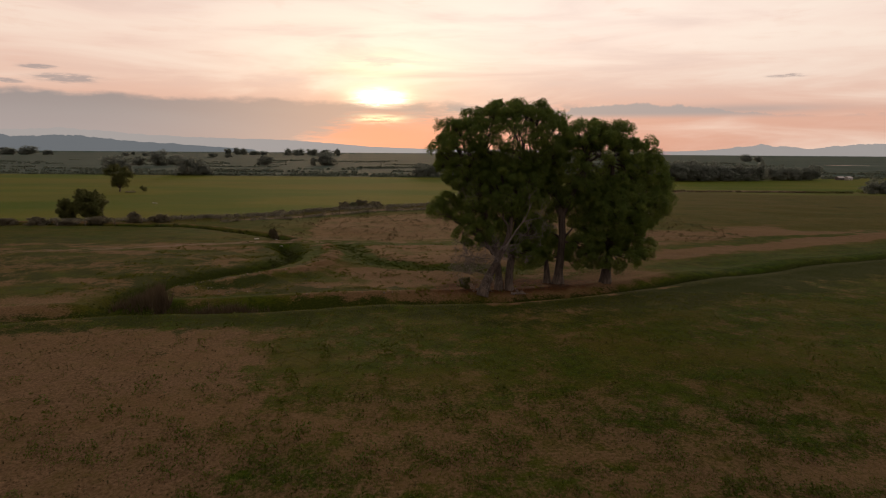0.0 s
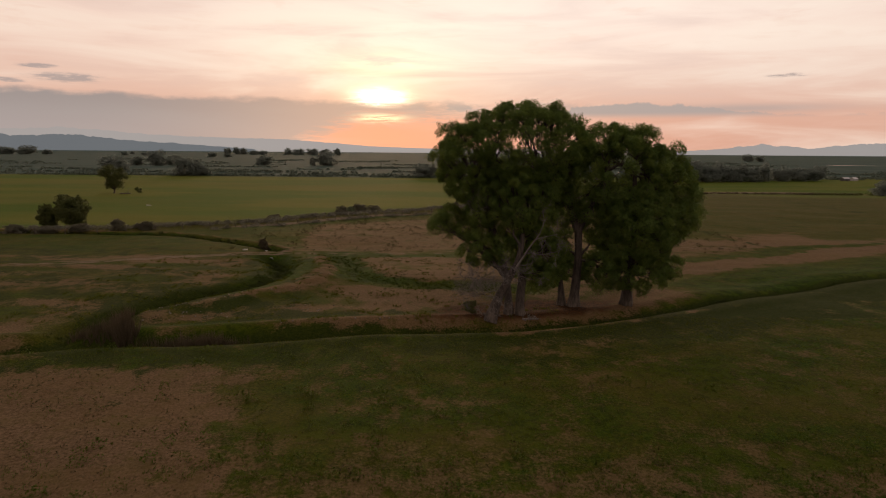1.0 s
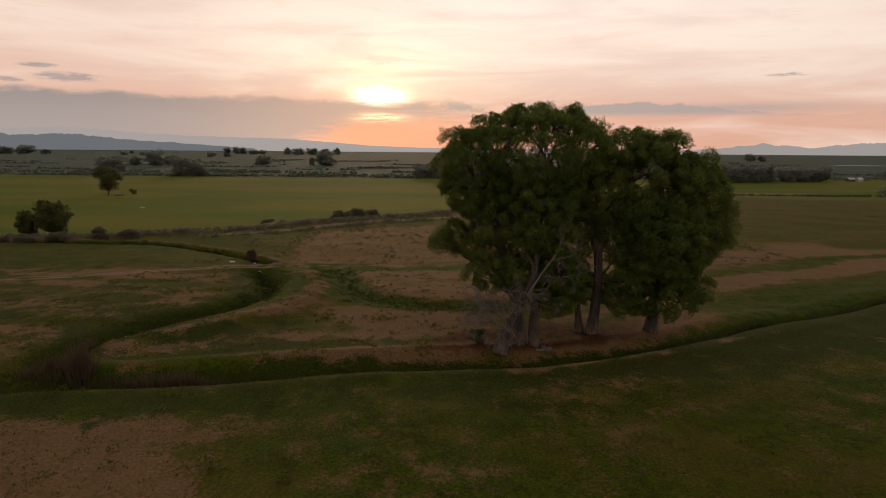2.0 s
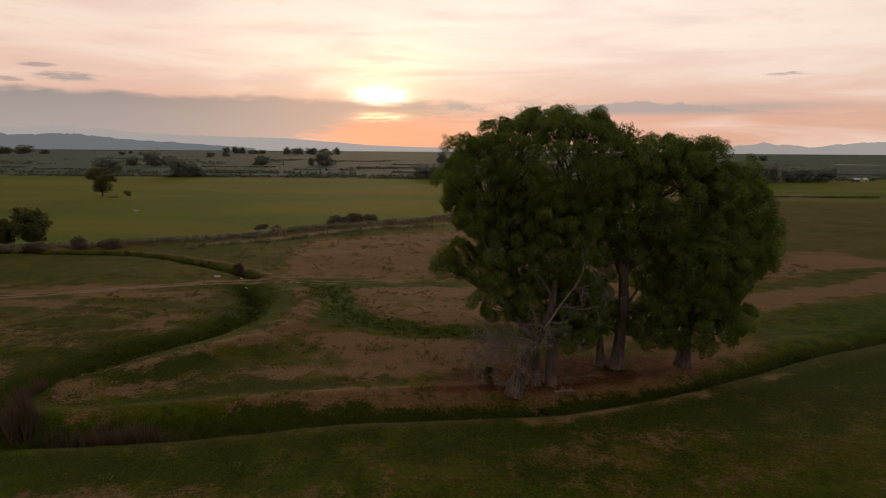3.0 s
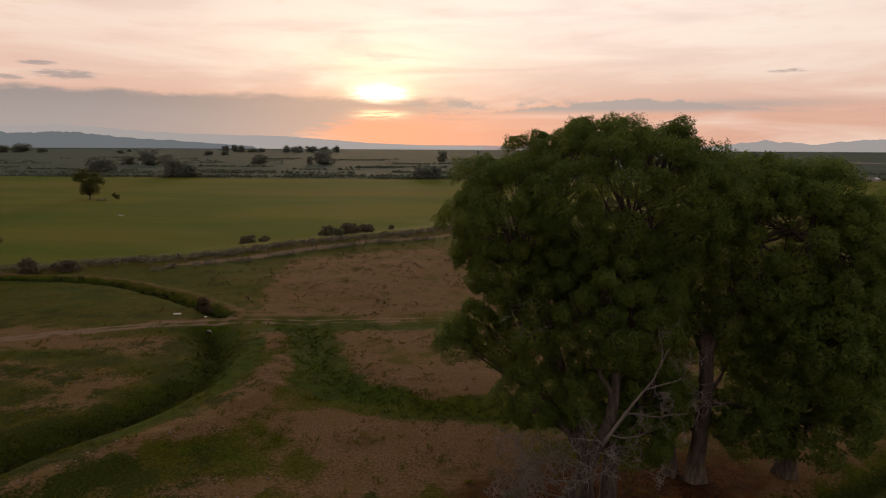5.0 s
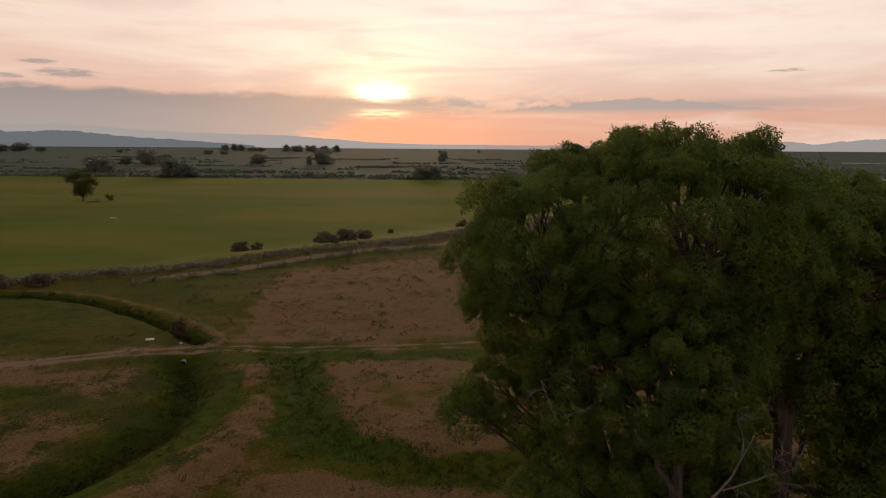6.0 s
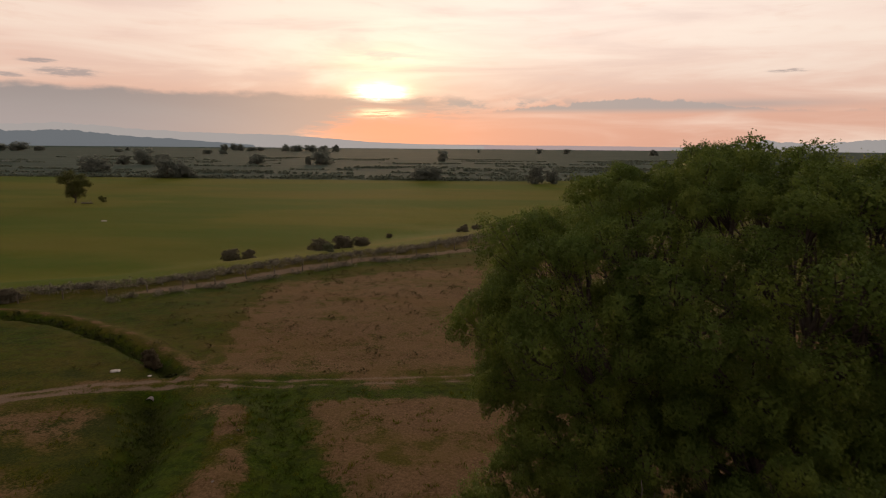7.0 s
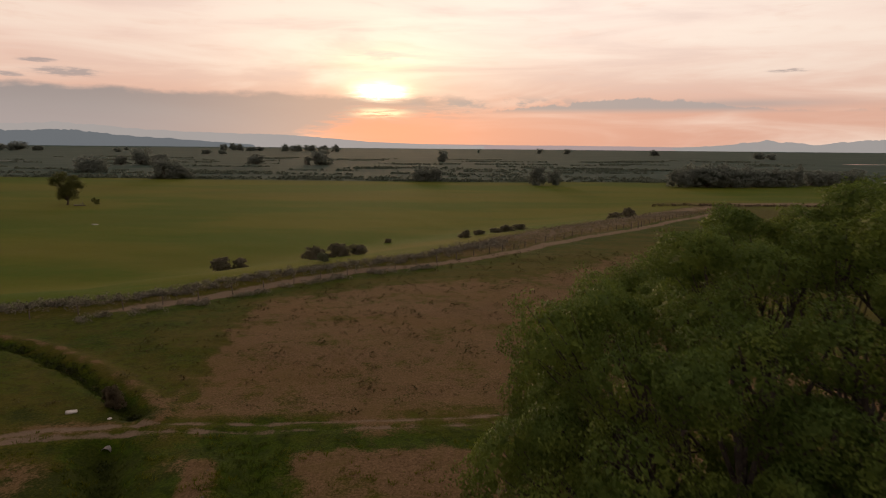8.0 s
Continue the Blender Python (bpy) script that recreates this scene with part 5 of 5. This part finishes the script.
gx_, gy_ = scatter(9000, -46, 46, 22, 62, weed_keep, rs)
tufts("grass", "dark green grass tufts in the dry pasture", gx_, gy_, rs.uniform(0.08, 0.2, len(gx_)), rs.uniform(0.10, 0.30, len(gx_)), PASTURE_WEED, 10, 31, 0.9)
gx_, gy_ = scatter(60000, -46, 60, 24, 70, lambda x, y: cover_masks(x, y)[0] * 0.8 * (off_line(x, y, DITCH)[1] < 0), rs)
tufts("grass", "short green pasture grass", gx_, gy_, rs.uniform(0.06, 0.16, len(gx_)), rs.uniform(0.10, 0.28, len(gx_)), GRASS, 5, 32, 0.8)
gx_, gy_ = scatter(16000, -46, 30, 24, 62, lambda x, y: cover_masks(x, y)[1] * 0.6, rs)
tufts("dry_grass", "dry straw-coloured grass on bare soil", gx_, gy_, rs.uniform(0.05, 0.14, len(gx_)), rs.uniform(0.08, 0.2, len(gx_)), DRYGRASS, 5, 33, 0.8)
# rank grass in the ditches
parts_ = [along(DITCH, 900, ([12, 24], [0.5, 0.25]), rs, 0.21, 0.88), along(GULLY, 1100, 1.1, rs), along(GULLY_UP, 1000, 0.5, rs, 0.0, 0.8), along(SWALE, 700, 1.6, rs)]
gx_, gy_ = np.concatenate([q[0] for q in parts_]), np.concatenate([q[1] for q in parts_])
tufts("ditch_grass", "rank green grass in the ditches", gx_, gy_, rs.uniform(0.10, 0.30, len(gx_)), rs.uniform(0.15, 0.35, len(gx_)), RANK, 9, 34, 0.7)
# small weeds in the dry field past the track
gx_, gy_ = spaced(0.9, -40, 60, 113, 205, lambda x, y: (0.15 + step(wave(x, y, 14, 73), -0.6, 0.8)) * (off_line(x, y, FENCE)[1] < 0) * 0.45, rs)
clump_field("weeds", "round brown weeds dotted over the dry field", "weeds", gx_[::2], gy_[::2], 0.22 + 0.38 * rs.rand(len(gx_[::2])) ** 1.7, 0.5, DRYWEED, 34, 0.32, 47, 0.6)
gx_, gy_ = gx_[1::2], gy_[1::2]
tufts("grass", "sparse weeds in the dry field", gx_, gy_, rs.uniform(0.10, 0.28, len(gx_)), rs.uniform(0.12, 0.35, len(gx_)), DRYWEED, 9, 35, 0.7)
gx_, gy_ = scatter(12000, -45, 12, 66, 109, lambda x, y: step(wave(x, y, 8, 75) + 0.6 * wave(x, y, 2.5, 76), -0.1, 0.9) * 0.7, rs)
tufts("grass", "weeds and thin grass round the berm", gx_, gy_, rs.uniform(0.1, 0.3, len(gx_)), rs.uniform(0.12, 0.3, len(gx_)), GRASS, 9, 36, 0.7)
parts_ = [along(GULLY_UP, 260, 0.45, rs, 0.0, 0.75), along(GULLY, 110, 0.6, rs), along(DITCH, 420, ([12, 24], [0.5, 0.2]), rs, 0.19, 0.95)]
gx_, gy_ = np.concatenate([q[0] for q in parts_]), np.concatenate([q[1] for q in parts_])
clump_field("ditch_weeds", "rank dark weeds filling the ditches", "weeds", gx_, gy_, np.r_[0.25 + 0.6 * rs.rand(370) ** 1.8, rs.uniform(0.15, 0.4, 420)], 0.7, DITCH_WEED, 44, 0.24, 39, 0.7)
# reeds
for cx, cy, n, sp, tall in ((-29.4, 62.8, 60, 0.6, 2.2), (-31.6, 62.6, 22, 0.8, 1.1), (-24.4, 62.0, 34, 0.8, 1.5), (-21.5, 61.9, 50, 0.5, 1.7), (-32.8, 68.0, 40, 0.6, 1.6), (-32.6, 62.4, 40, 0.9, 1.2), (-23.2, 61.8, 46, 1.0, 1.5), (-19.8, 62.0, 30, 0.9, 1.2), (-27.0, 61.8, 24, 1.0, 1.0)):
    tufts("reeds", "dry brown reeds standing in the ditch", cx + rs.normal(0, sp, n), cy + rs.normal(0, 0.5, n), rs.uniform(0.6, 1.1, n) * tall, rs.uniform(0.1, 0.2, n), REED, 12, 37, 0.28, 0.012)


def stone_mesh(seed):
    rng = np.random.RandomState(seed)
    bm = bmesh.new()
    bmesh.ops.create_icosphere(bm, subdivisions=1, radius=1)
    for v in bm.verts:
        v.co *= rng.uniform(0.75, 1.2)
        v.co.z *= 0.6
    me = bpy.data.meshes.new("stone")
    bm.to_mesh(me)
    bm.free()
    v = np.array([q.co for q in me.vertices])
    f = np.array([list(q.vertices) for q in me.polygons])
    return v, f


def stones(name, label, xs, ys, sizes, seed):
    rng = np.random.RandomState(seed)
    V, Fc, base = [], [], 0
    kinds = [stone_mesh(k) for k in range(5)]
    for x, y, sz in zip(xs, ys, sizes):
        v, f = kinds[rng.randint(5)]
        a = rng.uniform(0, 6.28)
        rot = np.array([[np.cos(a), -np.sin(a), 0], [np.sin(a), np.cos(a), 0], [0, 0, 1]])
        V.append((v * sz * rng.uniform(0.7, 1.3, 3)) @ rot.T + np.array([x, y, float(height(x, y)) + sz * 0.15]))
        Fc.append(f + base)
        base += len(v)
    tagged(new(name, mesh_from(name, np.concatenate(V), np.concatenate(Fc), STONE)), label, "stones", kind="stuff")


q1, q2 = along(BERM, 34, 1.1, rs, 0.55, 1.0), along(BERM, 26, 0.8, rs, 0.0, 0.5)
q3 = along(DITCH, 24, 0.6, rs, 0.28, 0.42)
q4 = (np.r_[rs.normal(-15.2, 2.0, 22), rs.normal(-26, 2.4, 34)], np.r_[rs.normal(72.6, 0.9, 22), rs.normal(69.0, 1.0, 34)])
sx_, sy_ = np.r_[q1[0], q2[0], q3[0], q4[0]], np.r_[q1[1], q2[1], q3[1] + 3.0, q4[1]]
stones("stones", "pale field stones strewn on the berm", sx_, sy_, 0.03 + 0.11 * rs.rand(len(sx_)) ** 2, 41)


# ---- fence ----
def fence_post():
    bm = bmesh.new()
    bmesh.ops.create_cone(bm, cap_ends=True, segments=8, radius1=0.08, radius2=0.065, depth=1.6, matrix=Matrix.Translation((0, 0, 0.55)))
    for v in bm.verts:
        if v.co.z > 1:
            v.co.z += 0.05 * math.sin(5 * v.co.x * 10)
    bmesh.ops.bevel(bm, geom=[e for e in bm.edges if all(v.co.z > 1 for v in e.verts)], offset=0.012, segments=1, affect="EDGES")
    return part("fence_post", bm, POST, None)


def fence_row():
    first = tagged(fence_post(), "weathered grey wooden fence post along the lane", "fence post", "posts of the lane fence")
    p = np.array(FENCE, float)
    seg = np.hypot(*np.diff(p, axis=0).T)
    s = np.concatenate([[0], np.cumsum(seg)])
    r = random.Random(3)
    n = 0
    for t in np.arange(28, 395, 5.5):
        x, y = float(np.interp(t, s, p[:, 0])) + r.uniform(-0.1, 0.1), float(np.interp(t, s, p[:, 1])) + r.uniform(-0.1, 0.1)
        m = pose(x, y, float(height(x, y)), r.uniform(-4, 4), r.uniform(-4, 4), r.uniform(0, 360))
        if n == 0:
            first.matrix_basis = m
        else:
            ob = copy_thing(first, m)
            if x > -6:
                ob.scale = (1.5, 1.5, 1.1)
        n += 1
    for k, (x, y) in enumerate(((57.5, 257.5), (60.5, 260.0), (63.0, 264.5))):
        ob = copy_thing(first, pose(x, y, float(height(x, y)), 0, 0, 40 * k))
        ob.scale = (2.2, 2.2, 1.35)
        tagged(ob, "stout corner post of the lane fence")


fence_row()


# ---- single things ----
def rough_block(name, label, category, x, y, size, mat, turn, seed, sink=0.05):
    """A weathered slab with broken edges."""
    rng = np.random.RandomState(seed)
    bm = bmesh.new()
    bmesh.ops.create_cube(bm, size=1)
    bmesh.ops.subdivide_edges(bm, edges=bm.edges[:], cuts=3, use_grid_fill=True)
    for v in bm.verts:
        v.co += Vector(rng.normal(0, 0.035, 3))
        if v.co.length > 0.72:
            v.co *= 0.9
    bmesh.ops.scale(bm, vec=size, verts=bm.verts)
    ob = part(name, bm, mat, None, "", True)
    ob.location, ob.rotation_euler = (x, y, float(height(x, y)) + size[2] * 0.5 - sink), (0.05, 0.08, turn)
    return tagged(ob, label, category)


rough_block("concrete_slab", "broken white concrete slab lying by the ditch", "slab", -34.2, 112.6, (0.85, 0.5, 0.2), WHITE, 0.4, 1)
rough_block("concrete_slab", "small broken pale slab beside the culvert", "slab", -30.2, 111.3, (0.3, 0.25, 0.14), WHITE, 1.1, 2)
rough_block("white_boulder", "pale white rock lying in the hay field", "rock", -152, 326, (2.4, 0.9, 0.4), WHITE, 0.2, 3)


def culvert():
    """A ribbed steel pipe under the track."""
    root = tagged(new("culvert"), "grey ribbed steel culvert pipe under the dirt track", "culvert")
    root.location = (-28.3, 107.0, float(height(-28.2, 107)) - 0.35)
    root.rotation_euler = (0, 0, radians(2))
    n, sides = 60, 18
    ys = np.linspace(0, 4.6, n)
    rad = 0.42 + 0.018 * np.sin(ys * 40)
    V, Fc = tubes([(np.stack([ys * 0, ys, ys * 0 + 0.3], -1), rad), (np.stack([ys * 0, ys, ys * 0 + 0.3], -1), rad - 0.03)], sides)
    part_mesh("pipe", mesh_from("pipe", V, Fc, STEEL, True), root)


culvert()


def log(label, pts, radius, seed):
    rng = np.random.RandomState(seed)
    root = tagged(new("fallen_log"), label, "log")
    p = np.array(pts, float)
    t = np.linspace(0, 1, 9)
    q = np.stack([np.interp(t, np.linspace(0, 1, len(p)), p[:, i]) for i in range(3)], -1) + rng.normal(0, 0.02, (9, 3))
    q[:, 2] = height(q[:, 0], q[:, 1]) + radius * 0.7 + p[:, 2].mean()
    root.location = q[0]
    V, Fc = tubes([(q - q[0], np.linspace(radius, radius * 0.6, 9) * rng.uniform(0.9, 1.1, 9))], 8)
    part_mesh("stem", mesh_from("stem", V, Fc, DEADWOOD, True), root)
    for k in (3, 5, 7):
        out = []
        dead_twigs(q[k] - q[0], (rng.uniform(-0.5, 0.5), -0.5, 0.6), radius * 6, radius * 0.35, 1, rng, out)
        V, Fc = tubes(out, 5)
        part_mesh("branch", mesh_from("branch", V, Fc, DEADWOOD, True), root)


log("pale barkless log lying at the foot of the cottonwood", [(3.9, 69.4, 0), (5.6, 69.2, 0)], 0.13, 1)
log("short grey log under the old cottonwoods", [(7.9, 69.0, 0), (9.6, 69.4, 0)], 0.13, 2)
log("pale fallen trunk beside the lone field tree", [(-207, 404, 0), (-200, 403, 0)], 0.4, 3)


def farm_building(label, x, y, w, d, h, turn, wall_mat, roof_mat):
    """A small gabled building: walls, roof with eaves, door, windows."""
    root = tagged(new("farm_building"), label, "building", "far farm buildings")
    root.location, root.rotation_euler = (x, y, float(height(x, y))), (0, 0, turn)
    bm = bmesh.new()
    v = [bm.verts.new(c) for c in ((-w / 2, -d / 2, -0.3), (w / 2, -d / 2, -0.3), (w / 2, d / 2, -0.3), (-w / 2, d / 2, -0.3), (-w / 2, -d / 2, h), (w / 2, -d / 2, h), (w / 2, d / 2, h), (-w / 2, d / 2, h), (-w / 2, 0, h + d * 0.28), (w / 2, 0, h + d * 0.28))]
    for f in ((0, 1, 5, 4), (2, 3, 7, 6), (1, 2, 6, 9, 5), (3, 0, 4, 8, 7)):
        bm.faces.new([v[i] for i in f])
    part("wall", bm, wall_mat, root)
    bm = bmesh.new()
    e, t = 0.4, 0.15
    prof = [(-d / 2 - e, h - e * 0.56), (0, h + d * 0.28), (d / 2 + e, h - e * 0.56), (d / 2 + e, h - e * 0.56 + t), (0, h + d * 0.28 + t), (-d / 2 - e, h - e * 0.56 + t)]
    a = [bm.verts.new((-w / 2 - e, py, pz)) for py, pz in prof]
    b = [bm.verts.new((w / 2 + e, py, pz)) for py, pz in prof]
    bm.faces.new(a), bm.faces.new(b[::-1])
    for i in range(6):
        bm.faces.new((a[i], b[i], b[(i + 1) % 6], a[(i + 1) % 6]))
    part("roof", bm, roof_mat, root)
    for name, px, pw, pz, ph in (("door", 0.0, 1.0, 1.05, 2.1), ("window", -w * 0.3, 1.2, 1.7, 1.0), ("window", w * 0.3, 1.2, 1.7, 1.0)):
        bm = bmesh.new()
        bmesh.ops.create_cube(bm, size=1, matrix=Matrix.LocRotScale((px, -d / 2 - 0.03, pz), None, (pw, 0.1, ph)))
        bmesh.ops.bevel(bm, geom=bm.edges[:], offset=0.02, segments=1, affect="EDGES")
        part(name, bm, GLASS_DARK, root)


farm_building("small pale farmhouse with a white metal roof", 430, 659, 7.5, 5.5, 2.3, 0.5, WHITE, ROOF)
farm_building("low dark shed beside a pale farmhouse", 420, 657, 7, 5, 2.4, 0.2, DARKWALL, ROOF)


# ---- far water and hedge ----
def pond(label, x, y, w, d, seed):
    """A shallow pond: a flat sheet with an uneven shore, a hand above the low ground."""
    rng = np.random.RandomState(seed)
    n = 40
    a = np.arange(n) * 2 * np.pi / n
    r = 1 + 0.25 * np.sin(a * 3 + rng.uniform(0, 6)) + 0.12 * np.sin(a * 7 + rng.uniform(0, 6))
    px, py = x + w / 2 * r * np.cos(a), y + d / 2 * r * np.sin(a)
    z = float(np.max(height(px, py))) + 0.12
    bm = bmesh.new()
    bm.faces.new([bm.verts.new((float(u), float(v), z)) for u, v in zip(px, py)])
    mat, g, p = material("pond_water")
    n1 = g.noise(where(g), 1.2, 3)
    g.put(p.inputs["Base Color"], g.mix(n1, (0.02, 0.025, 0.02), (0.035, 0.035, 0.025)))
    p.inputs["Roughness"].default_value = 0.08
    bump(g, p, n1, 0.05, 0.02)
    tagged(part("water", bm, mat, None), label, "pond", kind="structure")


pond("still pond shining on the far plain", 905, 1395, 110, 22, 1)
pond("narrow pond in the far wetland", -760, 1150, 60, 14, 2)
pond("narrow pond beyond the hay field", -478, 750, 26, 10, 3)
rs2 = np.random.RandomState(19)
hx = rs2.uniform(236, 300, 120)
clump_field("hedge", "dark low hedge at the end of the far lane", "hedge", hx, 404 - 0.15 * (hx - 236) + rs2.normal(0, 1.2, 120), rs2.uniform(1.6, 3.4, 120), 0.8, LEAF_DARK, 40, 0.16, 51)
hx = rs2.uniform(118, 268, 420)
clump_field("far_brush", "low dark brush lining the far lane", "shrubs", hx, 409 - 0.10 * (hx - 236) + rs2.normal(0, 1.6, 420), 1.1 + 1.7 * rs2.rand(420) ** 1.5, 0.8, BRAMBLE, 26, 0.2, 52, 0.6)
